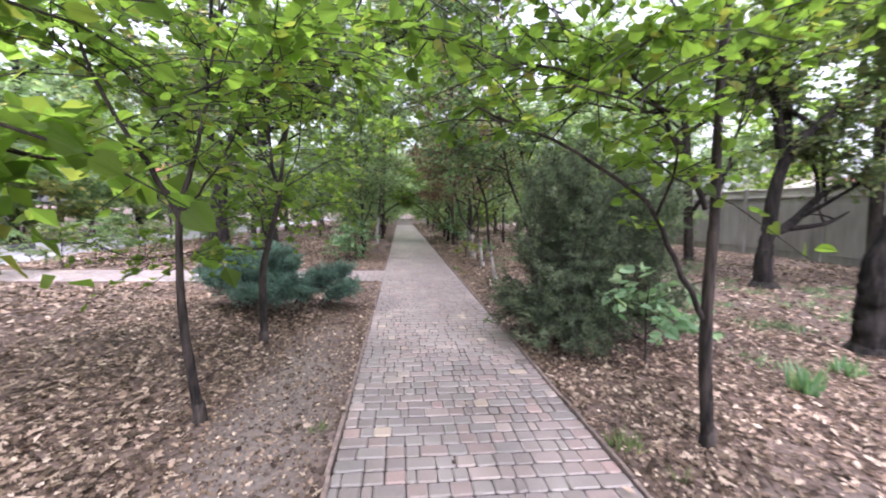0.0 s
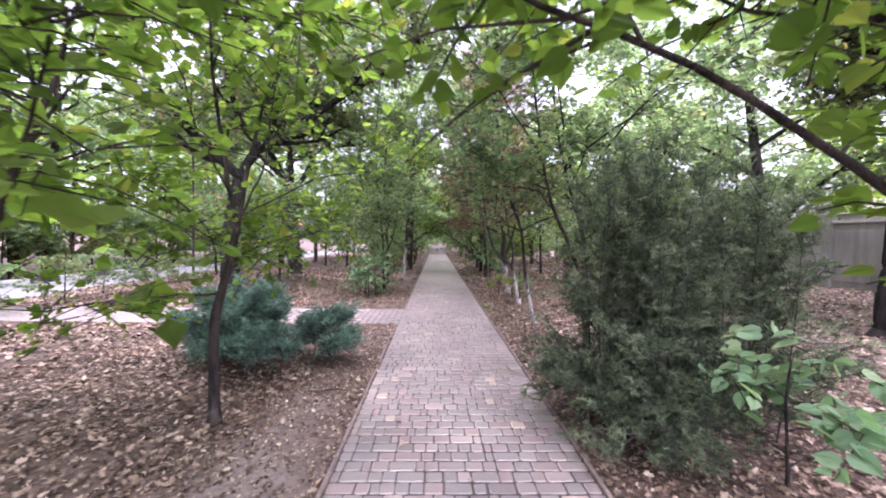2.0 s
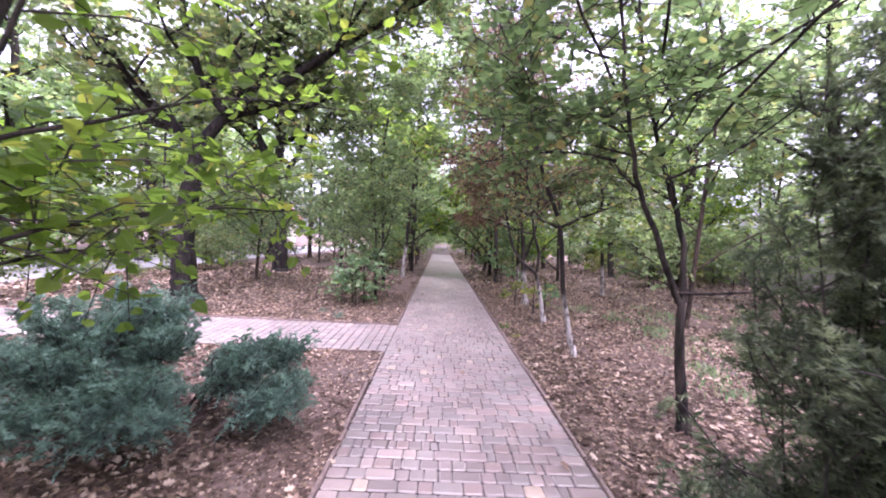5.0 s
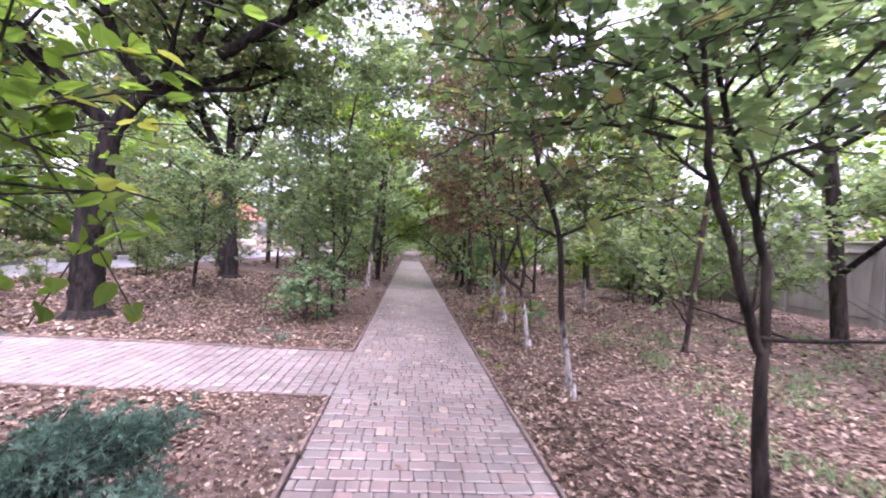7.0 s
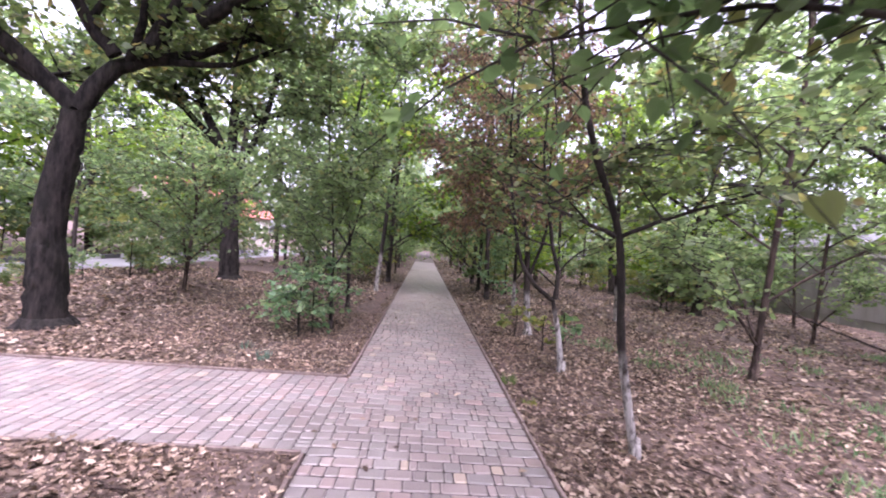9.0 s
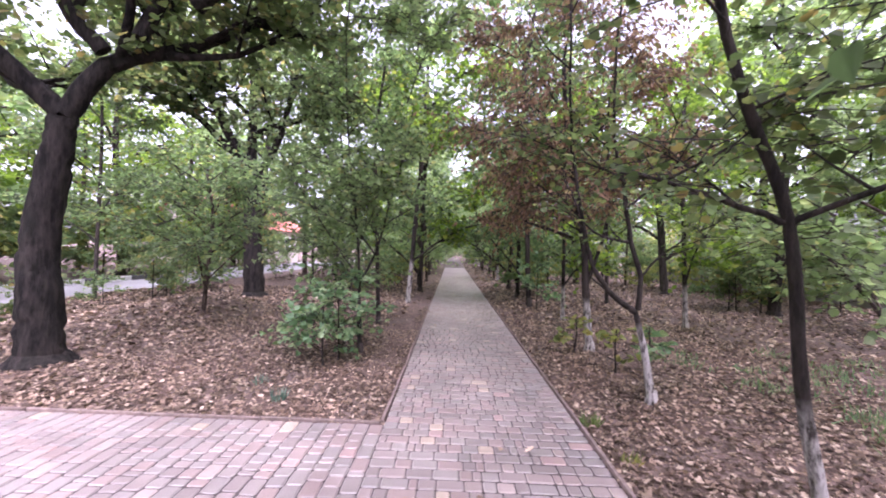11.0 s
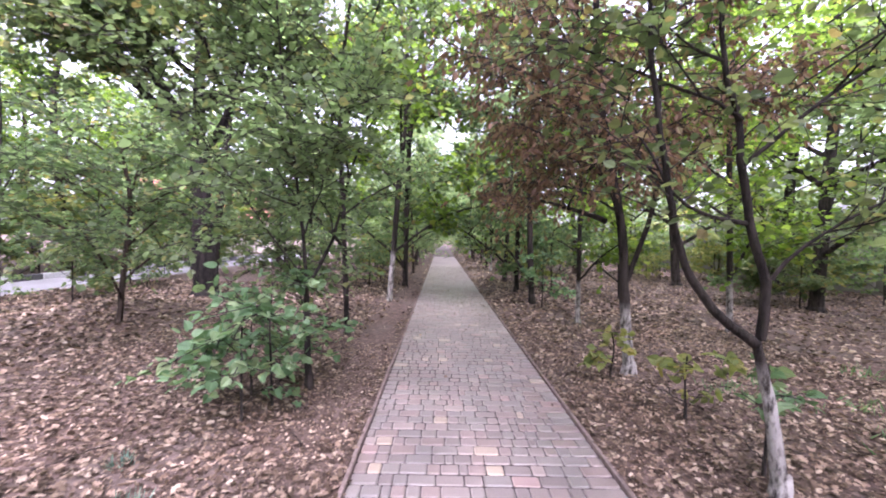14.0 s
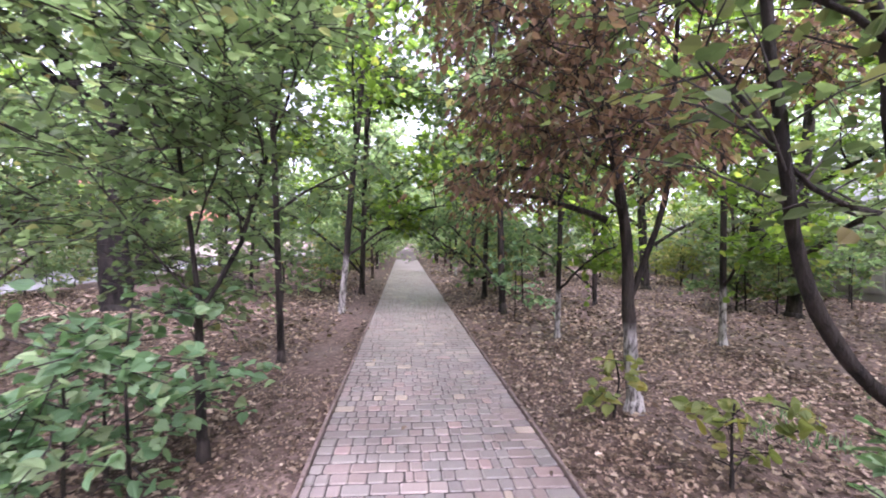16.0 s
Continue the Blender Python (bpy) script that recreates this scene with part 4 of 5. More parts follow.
for k in range(15):
    y = 27.6 + 3.1 * k
    plant(ROWTREE[int(rng.integers(0, 3))], -1.25 + 0.25 * rng.standard_normal(), y + 0.5 * rng.random(), 360 * rng.random(), 0.95 + 0.4 * rng.random())
    plant(ROWTREE[int(rng.integers(0, 3))], 2.65 + 0.25 * rng.standard_normal(), y + 2.2 + 0.5 * rng.random(), 360 * rng.random(), 0.95 + 0.4 * rng.random())
for k in range(9):
    plant(ROWTREE[int(rng.integers(0, 3))], rng.uniform(5.6, 12.5), 20 + 3.6 * k, 360 * rng.random(), 0.7 + 0.3 * rng.random())
    plant(ROWTREE[int(rng.integers(0, 3))], rng.uniform(-7.4, -3.4), 24 + 3.3 * k, 360 * rng.random(), 0.7 + 0.3 * rng.random())
for k in range(11):
    plant(WOOD[k % 3], rng.uniform(-19, -14.5), -2 + 4.6 * k + 2 * rng.random(), 360 * rng.random(), 0.75 + 0.3 * rng.random())
    plant(WOOD[(k + 1) % 3], rng.uniform(-30, -21), 2 + 5.6 * k + 2 * rng.random(), 360 * rng.random(), 0.95 + 0.35 * rng.random())
    plant(WOOD[(k + 2) % 3], rng.uniform(16, 22), 2 + 4.8 * k + 2 * rng.random(), 360 * rng.random(), 0.7 + 0.35 * rng.random())
for x, y, k, s in ((-3.0, 33, 2, 1.1), (3.7, 38, 1, 1.0), (-6.4, 34, 2, 0.8), (6.5, 38, 0, 0.8), (-6, 46, 1, 1), (7, 54, 1, 1.1), (-5, 60, 0, 1), (4.5, 70, 1, 1), (-4, 78, 1, 1), (-2.6, 75, 1, 1), (4, 78, 2, 1), (-2.8, 84, 2, 1), (3.8, 86, 1, 1), (0.5, 112, 0, 1.4),
                   (-9, 112, 1, 1.4), (9, 114, 1, 1.3), (-18, 100, 0, 1.4), (20, 100, 1, 1.4), (-6.2, 3, 2, 0.9), (-5, -5, 0, 0.9), (-3.5, 98, 1, 1.2), (5, 101, 2, 1.2), (11.6, 8.6, 4, 1.0), (11, 4.5, 3, 0.85), (-7.9, 22.5, 3, 1.0), (-14.8, 17, 3, 1.05), (-14.5, 24, 4, 1.1), (-15, 10.5, 4, 1.0), (10.6, 20.5, 3, 1.0), (8.8, 17.4, 4, 0.95)):
    plant(WOOD[k], x, y, 77 * y, s)
for k in range(16):
    plant(BUSH[k % 3], 4.4 + 0.5 * k + 0.4 * rng.standard_normal(), 27 + (k * 7) % 19, 360 * rng.random(), 1.0 + 0.6 * rng.random())
    plant(BUSH[(0, 2)[k % 2]], rng.uniform(-14.9, -13.7), -1.2 + 2.6 * k, 360 * rng.random(), 1.3 + 0.6 * rng.random())
for k in range(22):
    plant(BUSH[k % 2], -2.45 + 0.4 * rng.standard_normal() - 0.02 * k, 20.5 + 2.0 * k, 360 * rng.random(), 0.7 + 0.5 * rng.random())
    plant(BUSH[k % 2], 3.5 + 0.4 * rng.standard_normal() + 0.02 * k, 19.5 + 2.0 * k, 360 * rng.random(), 0.7 + 0.5 * rng.random())
    if k % 2:
        plant(BUSH[k % 3], rng.uniform(8.0, 13.2), rng.uniform(17.5, 31), 360 * rng.random(), 0.6 + 0.5 * rng.random())
    plant(BUSH[k % 3], rng.uniform(-14.8, -13.8), -2 + 1.9 * k, 360 * rng.random(), 1.5 + 0.7 * rng.random())
    plant(BUSH[(0, 2)[k % 2]], rng.uniform(-9.3, -7.4), 3 + 1.05 * k, 360 * rng.random(), 0.45 + 0.35 * rng.random())


# ---- conifers ----
def ln_of(a, b):
    return float(np.linalg.norm(np.asarray(b) - np.asarray(a)))


def conifer(name, base, label, shoots, material, seed, sprig=0.16, per=26, blade=(0.035, 0.007), group="", bend=0.06, step=0.045):
    """An evergreen shrub of plumed shoots: (start, end, radius of the plume)."""
    g = np.random.default_rng(seed)
    thing = tagged(new(name), label, "shrub", group)
    thing.location = base
    wood, O, A, N, S = [], [], [], [], []
    for a, b, rad in shoots:
        a, b = np.array(a, float), np.array(b, float)
        mid = (a + b) / 2 + min(bend, 0.2 * ln_of(a, b)) * g.standard_normal(3)
        line = smooth_line([a, mid, b], 4)
        wood.append((line, 0.009 if ln_of(a, b) > 0.5 else 0.004, 0.002))
        ln = np.linalg.norm(b - a)
        for f in np.linspace(0.12, 1.0, max(int(ln / step), 5)):
            i = min(int(f * (len(line) - 1)), len(line) - 2)
            p, w = line[i] + (line[i + 1] - line[i]) * (f * (len(line) - 1) - i), unit(line[i + 1] - line[i])
            for _ in range(2):
                az = g.random() * 6.28
                d = unit(0.75 * w + unit(np.array([math.cos(az), math.sin(az), 0.35 * g.standard_normal()])) * 0.9)
                sl = sprig * (0.6 + 0.8 * g.random()) * (1.15 - 0.5 * f) * rad
                u = np.sort(g.random(per))
                q = p + d * (u * sl)[:, None]
                q[:, 2] -= 0.25 * sl * u * u
                O.append(q)
                A.append(0.8 * d + 0.75 * g.standard_normal((per, 3)) * 0.7)
                N.append(g.standard_normal((per, 3)))
                S.append(np.ones(per) * (0.7 + 0.6 * g.random(per)))
    O, A, N, S = np.concatenate(O), unit(np.concatenate(A)), np.concatenate(N), np.concatenate(S)
    ok = (O[:, 2] + base[2] > 0.02)
    wx = O[:, 0] + base[0]
    ok &= ~((wx > -0.3) & (wx < 1.0))
    O, A, N, S = O[ok], A[ok], N[ok], S[ok]
    ac = unit(np.cross(A, N))
    up = np.cross(ac, A)
    me = stamped("foliage", BLADE, BLADE_FACES, O, ac * (S * blade[1])[:, None], A * (S * blade[0])[:, None], up * 0.01, material)
    part("brushwood", tubes("brushwood", wood, M_TWIG, 4), M_TWIG, thing)["kind"] = "stuff"
    part("foliage", me, material, thing)
    return thing


def juniper(base, label, boughs, seed):
    """Low boughs fanning out from one root: bare brown wood inside, feathery plumes over the outer half. Boughs: end, width, lift of the bow."""
    g = np.random.default_rng(seed)
    shoots, dead = [], []
    for end, width, bow in boughs:
        b = np.array(end, float)
        a = np.array((0.06 * g.standard_normal(), 0.06 * g.standard_normal(), 0.06))
        line = smooth_line([a, a + 0.5 * (b - a) + (0, 0, bow), b], 8)
        dead.append((line, 0.014, 0.004))
        way = unit(b - a)
        side = unit(np.cross(way, (0, 0, 1.0)))
        count = int(46 * np.linalg.norm(b - a) + 16)
        for j in range(count):
            f = 0.34 + 0.64 * (j + g.random()) / count
            i = min(int(f * (len(line) - 1)), len(line) - 2)
            off = width * g.uniform(-1, 1) * (1.1 - 0.45 * f)
            p = line[i] + side * off * 0.45 + (0, 0, 0.03 * g.standard_normal())
            q = p + way * g.uniform(0.12, 0.24) + side * off * 0.7 + (0, 0, g.uniform(0.02, 0.11))
            shoots.append((p, q, 1.0))
        for j in range(26):
            f = g.uniform(0.1, 0.85)
            p = line[int(f * (len(line) - 1))]
            q = p + way * g.uniform(0.05, 0.25) + side * width * g.uniform(-0.9, 0.9) + (0, 0, g.uniform(-0.18, 0.02))
            q[2] = max(q[2], 0.02)
            dead.append((np.array([p, (p + q) / 2 + 0.02 * g.standard_normal(3), q]), 0.005, 0.002))
    thing = conifer("juniper", base, label, shoots, M_BLUE, seed, 0.1, 26, (0.024, 0.0062), "spreading junipers", 0.06)
    part("deadwood", tubes("deadwood", dead, M_BARK_BROWN, 5), M_BARK_BROWN, thing, "bare brown inner branches")["kind"] = "stuff"
    return thing


juniper((-2.15, 6.15, 0), "low spreading blue-green juniper with bare brown inner branches", [
    ((-0.62, -0.1, 0.42), 0.3, 0.12), ((-0.35, 0.35, 0.62), 0.32, 0.12), ((0.25, 0.02, 0.7), 0.3, 0.16), ((-0.3, 0.0, 0.68), 0.3, 0.16), ((0.05, 0.3, 0.76), 0.28, 0.1), ((0.35, 0.3, 0.7), 0.3, 0.12), ((0.55, -0.05, 0.55), 0.28, 0.14), ((-0.35, -0.4, 0.45), 0.28, 0.14),
    ((0.05, -0.5, 0.48), 0.28, 0.14), ((0.62, -0.5, 0.38), 0.28, 0.14), ((-0.75, 0.3, 0.3), 0.24, 0.1), ((0.62, -0.8, 0.32), 0.24, 0.14), ((0.88, -0.6, 0.3), 0.2, 0.14), ((0.2, -0.9, 0.32), 0.24, 0.14)], 31)
juniper((-1.5, 6.2, 0), "low arching bough of blue-green juniper over dead wood", [
    ((0.5, 0.1, 0.44), 0.2, 0.14), ((0.34, 0.02, 0.38), 0.2, 0.12), ((0.2, 0.22, 0.34), 0.18, 0.12), ((0.62, 0.2, 0.44), 0.15, 0.1)], 33)
juniper((-1.3, 6.0, 0), "small grey-green juniper bough beside the path", [((0.55, 0.02, 0.24), 0.15, 0.08), ((0.42, 0.2, 0.24), 0.14, 0.07)], 32)


def upright(base, label, columns, spread, height, low, seed):
    """Several upright plumed columns from one root."""
    g = np.random.default_rng(seed)
    shoots = []
    for k in range(columns):
        az, rr = 2.4 * k + 0.3 * g.standard_normal(), spread * math.sqrt((k + 0.4) / columns)
        h = height * (1.05 - 0.3 * (rr / spread) ** 2) * (0.78 + 0.3 * g.random())
        a = np.array((0.75 * rr * math.cos(az), 0.75 * rr * math.sin(az), 0.02))
        b = np.array((rr * math.cos(az), rr * math.sin(az), h))
        shoots.append((a, b, 0.9))
        count = int(h * 8)
        for j in range(count):
            f = 0.06 + 0.9 * (j + g.random()) / count
            p = a + f * (b - a)
            az2 = g.random() * 6.28
            out = (0.24 + 0.2 * g.random()) * (1.15 - 0.7 * f)
            shoots.append((p, p + (out * math.cos(az2), out * math.sin(az2), 0.16 + 0.24 * g.random() - 0.2 * (f < 0.3)), 1.0))
            tip = np.array(shoots[-1][1])
            for side in (-0.9, 0.9):
                mid = p + 0.5 * (tip - p)
                shoots.append((mid, mid + (0.45 * out * math.cos(az2 + side), 0.45 * out * math.sin(az2 + side), 0.1 + 0.08 * g.random()), 0.9))
    for k in range(low):
        az = 2.4 * k + 0.5 * g.standard_normal()
        ln = spread * (1.0 + 0.45 * g.random())
        a = np.array((0.3 * spread * math.cos(az), 0.3 * spread * math.sin(az), 0.1 + 0.5 * g.random()))
        b = np.array((ln * math.cos(az), ln * math.sin(az), 0.12 + 0.75 * g.random()))
        shoots.append((a, b, 0.8))
        for j in range(7):
            p = a + (0.35 + 0.1 * j) * (b - a)
            az2 = az + (0.75 if j % 2 else -0.75) + 0.2 * g.standard_normal()
            shoots.append((p, p + (0.2 * math.cos(az2), 0.2 * math.sin(az2), 0.03 + 0.08 * g.standard_normal()), 0.95))
    return conifer("cypress_shrub", base, label, shoots, M_CYPRESS, seed, 0.095, 22, (0.027, 0.006), "evergreen shrubs", 0.05, 0.035)


upright((1.88, 4.45, 0), "dense dark evergreen shrub overhanging the path", 17, 0.58, 2.05, 26, 41)
upright((2.75, 4.6, 0), "dark evergreen shrub with bare stems", 12, 0.58, 2.1, 14, 42)


# ---- saplings, sprouts and tufts ----
def sapling(x, y, h, reach, count, leaf, size, seed, label, shape="heart", low=0.08):
    g = np.random.default_rng(seed)
    tr, ls = grown(g, h, 0.15, reach, 6, 0.01, rise=0.7)
    o = tree("sapling", (x, y, 0), tr, ls, label, leaf, seed, r=0.011, twigs=count, twig=reach * 0.6, per=6, size=size, shape=shape, subs=2, sub_len=reach * 0.5, lowest=low, sides=6, fine=False, show_twigs=True, group="saplings")
    o["category"] = "sapling"


sapling(-1.3, 11.8, 1.1, 0.62, 84, M_FRESH, 0.075, 51, "low sapling with pale fresh green leaves", low=0.25)
sapling(-1.42, 11.5, 0.85, 0.4, 34, M_FRESH, 0.075, 59, "low sapling with pale fresh green leaves", low=0.2)
sapling(-1.6, 12.05, 0.7, 0.45, 34, M_FRESH, 0.075, 52, "low sapling with pale fresh green leaves", low=0.2)
sapling(2.3, 10.86, 0.75, 0.3, 18, M_FRESH, 0.08, 53, "sprout with pale green leaves at the foot of a tree", low=0.4)
sapling(2.3, 11.7, 0.55, 0.32, 11, M_YELLOW, 0.09, 54, "sprout with yellow-green leaves", low=0.15)
sapling(2.1, 12.75, 0.5, 0.25, 14, M_YELLOW, 0.08, 55, "sprout with yellow-green leaves", low=0.2)
sapling(2.48, 3.7, 0.8, 0.5, 32, M_FRESH, 0.1, 56, "maple sapling with pale green leaves beside an evergreen shrub", low=0.35)
sapling(2.45, 17.2, 1.2, 0.6, 40, M_FRESH, 0.09, 57, "leafy green sapling beside the path", low=0.3)


def tuft(x, y, n, h, spread, width, material, seed, label, name="grass_tuft", category="grass"):
    g = np.random.default_rng(seed)
    az, rr = g.random(n) * 6.28, spread * np.sqrt(g.random(n))
    o = np.stack([rr * np.cos(az), rr * np.sin(az), np.zeros(n)], -1)
    a = np.stack([0.7 * np.cos(az) * g.random(n), 0.7 * np.sin(az) * g.random(n), np.ones(n)], -1) + 0.25 * g.standard_normal((n, 3))
    a[:, 2] = np.abs(a[:, 2]) + 0.2
    a = unit(a) * (h * (0.5 + 0.7 * g.random(n)))[:, None]
    ac = unit(np.cross(a, g.standard_normal((n, 3)))) * width
    nm = np.cross(unit(ac), unit(a)) * h * 0.4
    ob = new(name, stamped(name, BLADE, BLADE_FACES, o, ac, a, nm, material))
    ob.location = (x, y, float(rise_of(np.array(x), np.array(y))) - 0.01)
    tagged(ob, label, category, "grass tufts", "stuff")


tuft(3.5, 3.0, 60, 0.26, 0.1, 0.045, M_FRESH, 61, "leafy bright green weed on leaf litter", "weed", "plant")
tuft(4.3, 3.3, 40, 0.2, 0.12, 0.04, M_FRESH, 62, "leafy bright green weed on leaf litter", "weed", "plant")
tuft(1.45, 2.3, 70, 0.12, 0.09, 0.012, M_GRASS, 63, "small green grass tuft at the path edge")
tuft(1.42, 10.1, 60, 0.14, 0.07, 0.014, M_GRASS, 64, "small green grass tuft at the path edge")
tuft(1.5, 9.45, 40, 0.1, 0.06, 0.014, M_YELLOW, 65, "small yellowish tuft at the path edge")
tuft(-1.51, 10.43, 60, 0.13, 0.08, 0.012, M_BLUE, 66, "small grey-green tuft among fallen leaves")
tuft(-1.9, 10.9, 40, 0.1, 0.07, 0.012, M_BLUE, 67, "small grey-green tuft among fallen leaves")
tuft(-0.55, 2.65, 30, 0.07, 0.05, 0.01, M_GRASS, 68, "small green grass tuft at the path edge")
tuft(1.6, 2.0, 30, 0.08, 0.06, 0.01, M_GRASS, 69, "small green grass tuft at the path edge")
g = np.random.default_rng(70)
n = 5200
cx, cy = g.uniform(3.2, 9.5, 90), g.uniform(3.4, 13, 90)
pick = g.integers(0, 90, n)
o = np.stack([cx[pick] + 0.14 * g.standard_normal(n), cy[pick] + 0.14 * g.standard_normal(n), np.zeros(n)], -1)
o[:, 2] = rise_of(o[:, 0], o[:, 1]) - 0.005
a = unit(g.standard_normal((n, 3)) * (0.5, 0.5, 0.3) + (0, 0, 0.9)) * g.uniform(0.05, 0.15, n)[:, None]
ac = unit(np.cross(a, g.standard_normal((n, 3)))) * 0.016
tagged(new("weeds", stamped("weeds", BLADE, BLADE_FACES, o, ac, a, np.cross(unit(ac), unit(a)) * 0.03, M_FRESH)), "low green weeds among fallen leaves", "weeds", kind="stuff")


def stick(x, y, length, turn, seed):
    g = np.random.default_rng(seed)
    d = np.array([math.cos(turn), math.sin(turn), 0])
    p = np.array([[0, 0, 0.012], d * length * 0.35 + (0.02, -0.015, 0.02), d * length * 0.7 + (-0.01, 0.02, 0.014), d * length + (0, 0, 0.012)])
    side = np.array([math.cos(turn + 0.7), math.sin(turn + 0.7), 0.1])
    q = np.array([p[1], p[1] + side * length * 0.2, p[1] + side * length * 0.36])
    ob = new("fallen_stick", tubes("fallen_stick", [(smooth_line(p, 3), 0.009, 0.004), (q, 0.005, 0.002)], M_BARK_BROWN, 6, 0.08, g))
    ob.location = (x, y, float(rise_of(np.array(x), np.array(y))) + 0.012)
    tagged(ob, "dry brown stick lying on leaf litter", "stick", "fallen sticks")


for k, (x, y, ln, turn) in enumerate(((-0.95, 5.2, 0.35, 0.1), (-1.7, 3.4, 0.3, 1.2), (1.75, 7.4, 0.4, 0.6), (2.6, 8.2, 0.35, 2.4), (-1.2, 7.8, 0.3, 2.9), (1.9, 11.9, 0.3, 0.2), (-2.4, 10.8, 0.4, 0.9), (3.2, 10.1, 0.5, 1.7), (-0.8, 11.1, 0.25, 2.2), (2.9, 4.0, 0.4, 0.4))):
    stick(x, y, ln, turn, 300 + k)


# ---- pavers, edging, fallen leaves ----
CH, CUT = 0.0085, 0.012
PAVER_FACES = [(k, (k + 1) % 8, 8 + (k + 1) % 8, 8 + k) for k in range(8)] + [(8 + k, 8 + (k + 1) % 8, 16 + (k + 1) % 8, 16 + k) for k in range(8)] + [tuple(range(16, 24))]


def paver_template(w, d):
    """A tumbled stone w by d, with its corners cut and its top edges rounded off; the top lies at 0."""
    a, b = w / 2 - 0.003, d / 2 - 0.0036

    def ring(p, q, c, z):
        return [(-p + c, -q, z), (p - c, -q, z), (p, -q + c, z), (p, q - c, z), (p - c, q, z), (-p + c, q, z), (-p, q - c, z), (-p, -q + c, z)]

    return ring(a, b, CUT, -0.04) + ring(a, b, CUT, -0.0065) + ring(a - CH, b - CH * 1.3, CUT * 0.8, 0.0)


WIDTHS = (0.06, 0.09, 0.12, 0.18)


def course(rng, length):
    """Stone widths that fill one course."""
    out, left = [], length
    while left > 0.2:
        w = WIDTHS[rng.choice(4, p=(0.12, 0.26, 0.36, 0.26))]
        if left - w < 0.08:
            break
        out.append(w)
        left -= w
    out.append(left)
    return out


def pave():
    g = np.random.default_rng(7)
    stones = []
    y = -2.0
    while y < PAVED_TO:
        x = PATH_L
        for w in course(g, PATH_R - PATH_L):
            stones.append((x + w / 2, y + ROW / 2, w, 0))
            x += w
        y += ROW
    x = PATH_L
    while x > SIDE_END:
        y = SIDE_NEAR
        for w in course(g, SIDE_FAR - SIDE_NEAR):
            stones.append((x - ROW / 2, y + w / 2, w, 1))
            y += w
        x -= ROW
    s = np.array(stones)
    sag = 0.0015 * np.sin(2.1 * s[:, 0] + 0.9 * s[:, 1]) + 0.0012 * np.sin(1.3 * s[:, 1])
    z = sag + 0.0012 * g.standard_normal(len(s))
    tilt = 0.006 * g.standard_normal((len(s), 2))
    yaw = np.where(s[:, 3] > 0, math.pi / 2, 0) + 0.012 * g.standard_normal(len(s))
    single = (s[:, 3] == 0) & (s[:, 1] > 8.4) & (s[:, 1] < 11.2)
    single &= np.cumsum(single) <= 300
    shared = {}
    for k in np.nonzero(single)[0]:
        w = round(s[k, 2] * 100) / 100
        if w not in shared:
            t = paver_template(w, ROW)
            shared[w] = stamped("paver", t, PAVER_FACES, np.zeros((1, 3)), *[np.array([v]) for v in ((1.0, 0, 0), (0, 1.0, 0), (0, 0, 1.0))], M_PAVER)
        o = new("paver", shared[w])
        o.parent = pavement
        o.location = (s[k, 0], s[k, 1], z[k])
        o.rotation_euler = (tilt[k, 0], tilt[k, 1], yaw[k])
    rest = np.nonzero(~single)[0]
    base = np.array(paver_template(0.12, ROW))
    n = len(rest)
    T = np.repeat(base[None], n, 0)
    grow = (s[rest, 2] - 0.12) / 2
    T[:, :, 0] += np.sign(base[None, :, 0]) * grow[:, None]
    jit = 0.0016 * g.standard_normal((n, 8, 2))
    T[:, 8:16, :2] += jit
    T[:, 16:24, :2] += jit
    T[:, :, 2] += T[:, :, 0] * tilt[rest, 1][:, None] + T[:, :, 1] * tilt[rest, 0][:, None]
    c, sn = np.cos(yaw[rest])[:, None], np.sin(yaw[rest])[:, None]
    v = np.stack([T[:, :, 0] * c - T[:, :, 1] * sn + s[rest, 0][:, None], T[:, :, 0] * sn + T[:, :, 1] * c + s[rest, 1][:, None], T[:, :, 2] + z[rest][:, None]], -1)
    flat = np.array([i for f in PAVER_FACES for i in f])
    loops = (flat[None] + 24 * np.arange(n)[:, None]).ravel()
    sizes = np.tile([len(f) for f in PAVER_FACES], n)
    starts = np.concatenate([[0], np.cumsum(sizes)[:-1]])
    o = new("paver_field", mesh_from("paver_field", v.reshape(-1, 3), loops, starts, M_PAVERS))
    o.parent = pavement
    o["kind"] = "stuff"


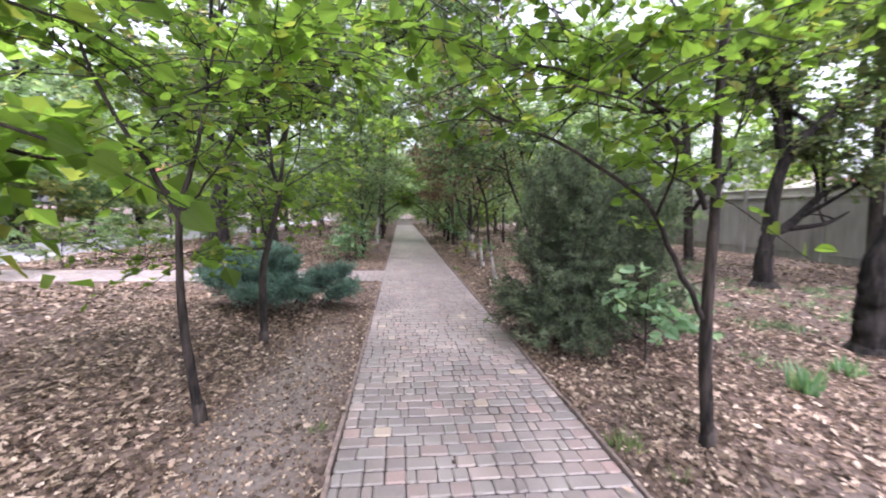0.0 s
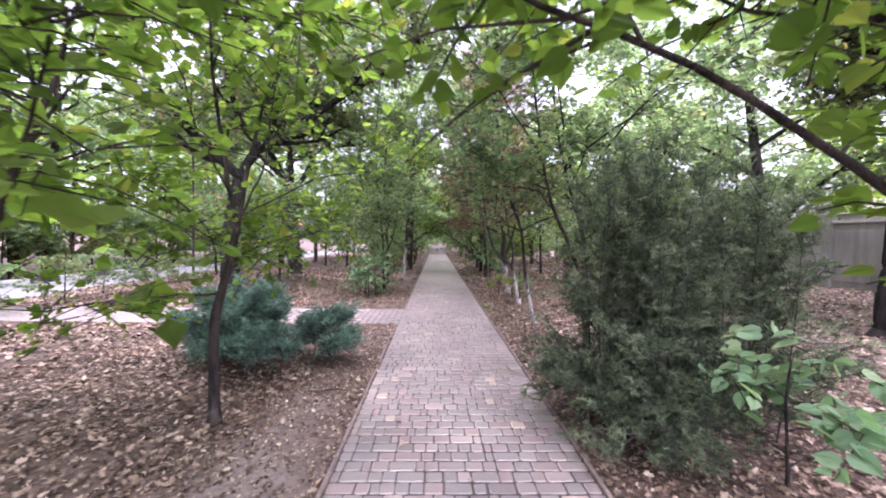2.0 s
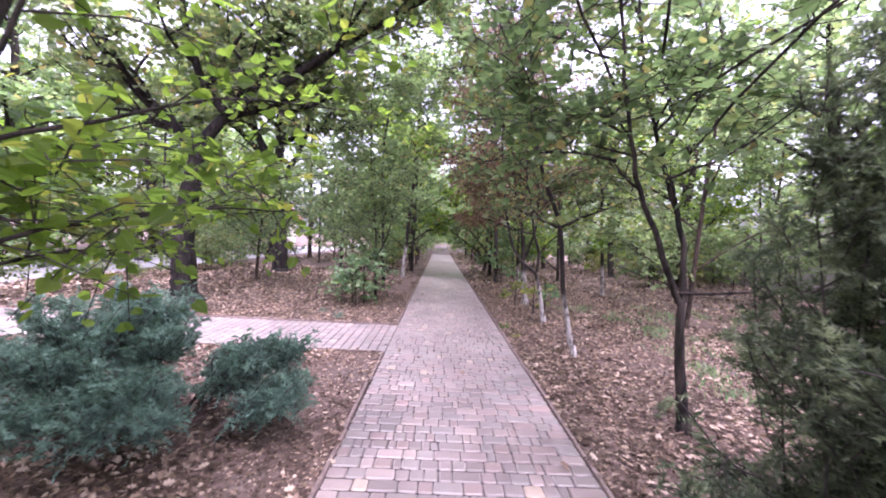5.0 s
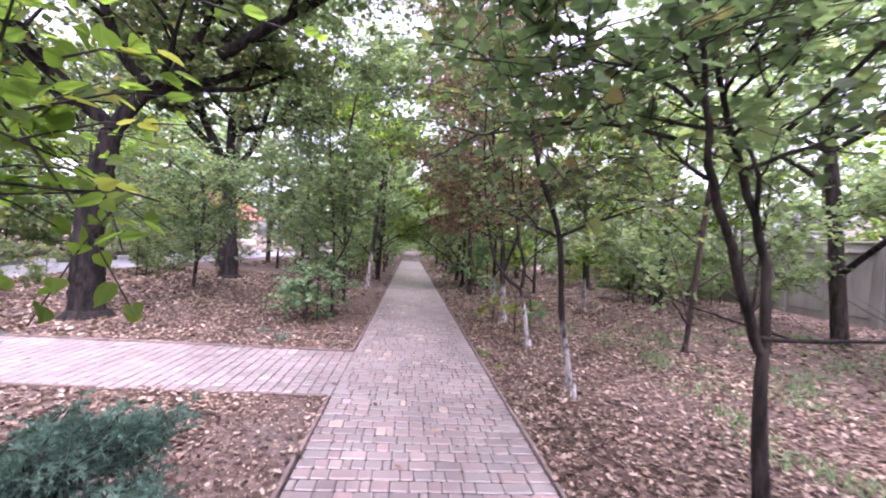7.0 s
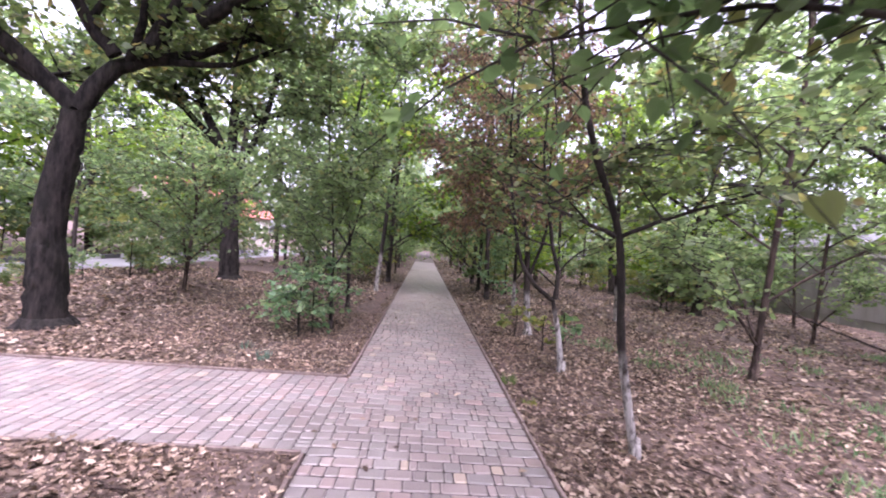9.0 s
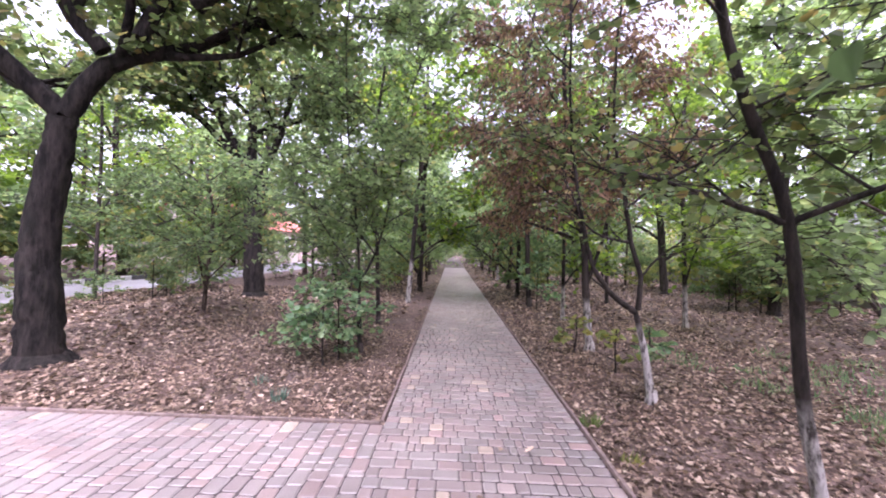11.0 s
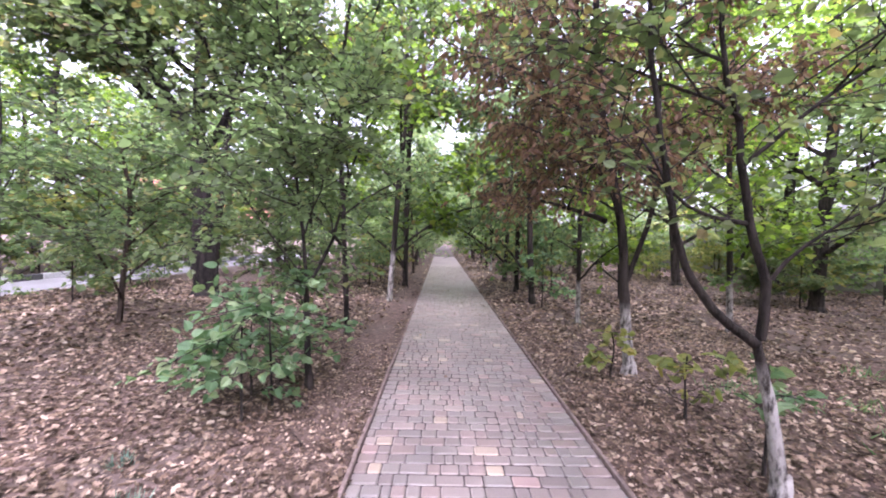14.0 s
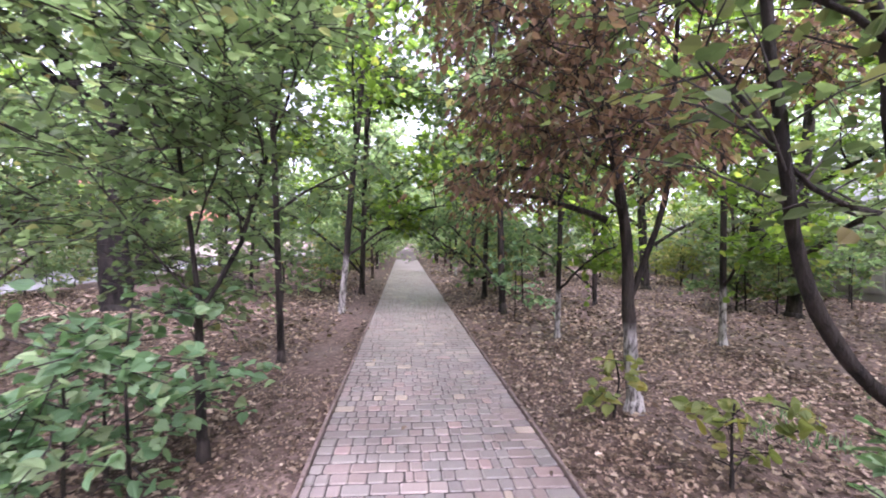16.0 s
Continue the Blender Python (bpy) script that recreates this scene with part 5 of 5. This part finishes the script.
def edging():
    g = np.random.default_rng(8)
    thing = tagged(new("edging"), "thin worn concrete edging strip along the paving", "edging", kind="structure")

    def strip(x0, y0, x1, y1):
        n = max(int(math.hypot(x1 - x0, y1 - y0) / 1.0), 1)
        for k in range(n):
            a, b = k / n, (k + 1) / n
            ax, ay, bx, by = x0 + (x1 - x0) * a, y0 + (y1 - y0) * a, x0 + (x1 - x0) * b, y0 + (y1 - y0) * b
            bm = bmesh.new()
            ln = math.hypot(bx - ax, by - ay) - 0.006
            box_bm(bm, -ln / 2, ln / 2, -0.014, 0.014, -0.09, 0.022, 0.005)
            o = part("edging_strip", bm, M_EDGE, thing)
            o.matrix_basis = pose((ax + bx) / 2 + 0.003 * g.standard_normal(), (ay + by) / 2 + 0.003 * g.standard_normal(), 0.004 * g.standard_normal(), 0, 0, math.degrees(math.atan2(by - ay, bx - ax)) + 0.3 * g.standard_normal())

    strip(PATH_R + 0.016, -4, PATH_R + 0.016, 41)
    strip(PATH_L - 0.016, -4, PATH_L - 0.016, SIDE_NEAR - 0.03)
    strip(PATH_L - 0.016, SIDE_FAR + 0.03, PATH_L - 0.016, 41)
    strip(PATH_L - 0.03, SIDE_NEAR - 0.016, SIDE_END, SIDE_NEAR - 0.016)
    strip(PATH_L - 0.03, SIDE_FAR + 0.016, SIDE_END, SIDE_FAR + 0.016)


def fallen_leaves():
    g = np.random.default_rng(9)

    def scatter(n, x0, x1, y0, y1, lo, hi):
        x, y = g.uniform(x0, x1, n), g.uniform(y0, y1, n)
        return np.stack([x, y, g.uniform(lo, hi, n)], -1)

    p = np.concatenate([scatter(150000, -4.2, 5.2, 0.8, 15.5, 0.024, 0.068), scatter(42000, -9.7, -4.2, 1, 21, 0.05, 0.1), scatter(38000, 5.2, 13.9, 2, 26, 0.05, 0.1), scatter(20000, -4.2, 5.2, 15.5, 24, 0.06, 0.11),
                        scatter(16000, -8.2, 13, 24, 50, 0.1, 0.18)])
    patch = np.sin(1.9 * p[:, 0] + 1.1 * np.sin(1.3 * p[:, 1])) + np.sin(1.7 * p[:, 1] + 0.8 * p[:, 0]) + 0.6 * np.sin(4.3 * p[:, 0] - 3.1 * p[:, 1])
    worn = 1 - 0.8 * np.exp(-((p[:, 1] - 10.4) / 0.9) ** 2)
    bare = np.exp(-((p[:, 0] + 0.75) / 0.28) ** 2) * 1.5 * worn + np.exp(-((p[:, 0] - 1.55) / 0.14) ** 2) * 0.6
    bare += 1.1 * np.exp(-((p[:, 0] + 0.95) / 0.4) ** 2 - ((p[:, 1] - 3.0) / 1.9) ** 2)
    keep = (g.random(len(p)) < np.clip(0.78 + 0.16 * patch - 0.62 * bare, 0.06, 1)) & ~on_paving(p[:, 0], p[:, 1], 0.03) & (p[:, 0] > -9.7)
    p = p[keep]
    n = len(p)
    on = np.stack([p[:, 0], p[:, 1], rise_of(p[:, 0], p[:, 1]) + 0.006 + 0.022 * g.random(n)], -1)
    stray_n = 70
    sx, sy = g.uniform(PATH_L, PATH_R, stray_n), g.uniform(1.5, 26, stray_n)
    stray = np.stack([sx, sy, np.full(stray_n, 0.016)], -1)
    on = np.concatenate([on, stray])
    size = np.concatenate([p[:, 2], g.uniform(0.04, 0.075, stray_n)])
    m = len(on)
    az = g.random(m) * 6.28
    along = np.stack([np.cos(az), np.sin(az), 0.25 * g.standard_normal(m)], -1)
    nrm = np.stack([0.38 * g.standard_normal(m), 0.38 * g.standard_normal(m), np.where(g.random(m) < 0.5, 1.0, -1.0)], -1)
    close = (on[:, 0] > -4.2) & (on[:, 0] < 5.2) & (on[:, 1] < 15.5)
    for name, shape, sel, label in (("fallen_leaves", "lobed", close, "carpet of dry pinkish-brown fallen oak leaves"), ("distant_fallen_leaves", "far", ~close, "far carpet of dry brown fallen leaves")):
        me = leaf_mesh(name, shape, on[sel], along[sel], nrm[sel], size[sel], M_LITTER)
        tagged(new(name, me), label, "leaves", kind="stuff")
    k = 90000
    c = np.stack([np.where(g.random(k) < 0.5, g.uniform(-1.6, 2.2, k), g.uniform(-4.5, 5.5, k)), g.uniform(1.0, 14, k), np.zeros(k)], -1)
    c = c[~on_paving(c[:, 0], c[:, 1], 0.03)]
    k = len(c)
    c[:, 2] = rise_of(c[:, 0], c[:, 1]) + 0.003 + 0.008 * g.random(k)
    me = leaf_mesh("leaf_crumbs", "far", c, unit(g.standard_normal((k, 3)) * (1, 1, 0.3)), g.standard_normal((k, 3)) * (0.5, 0.5, 0.2) + (0, 0, 1), g.uniform(0.012, 0.035, k), M_LITTER)
    tagged(new("leaf_crumbs", me), "small crumbs of broken dry leaves on soil", "leaves", kind="stuff")


edging()
pave()
fallen_leaves()
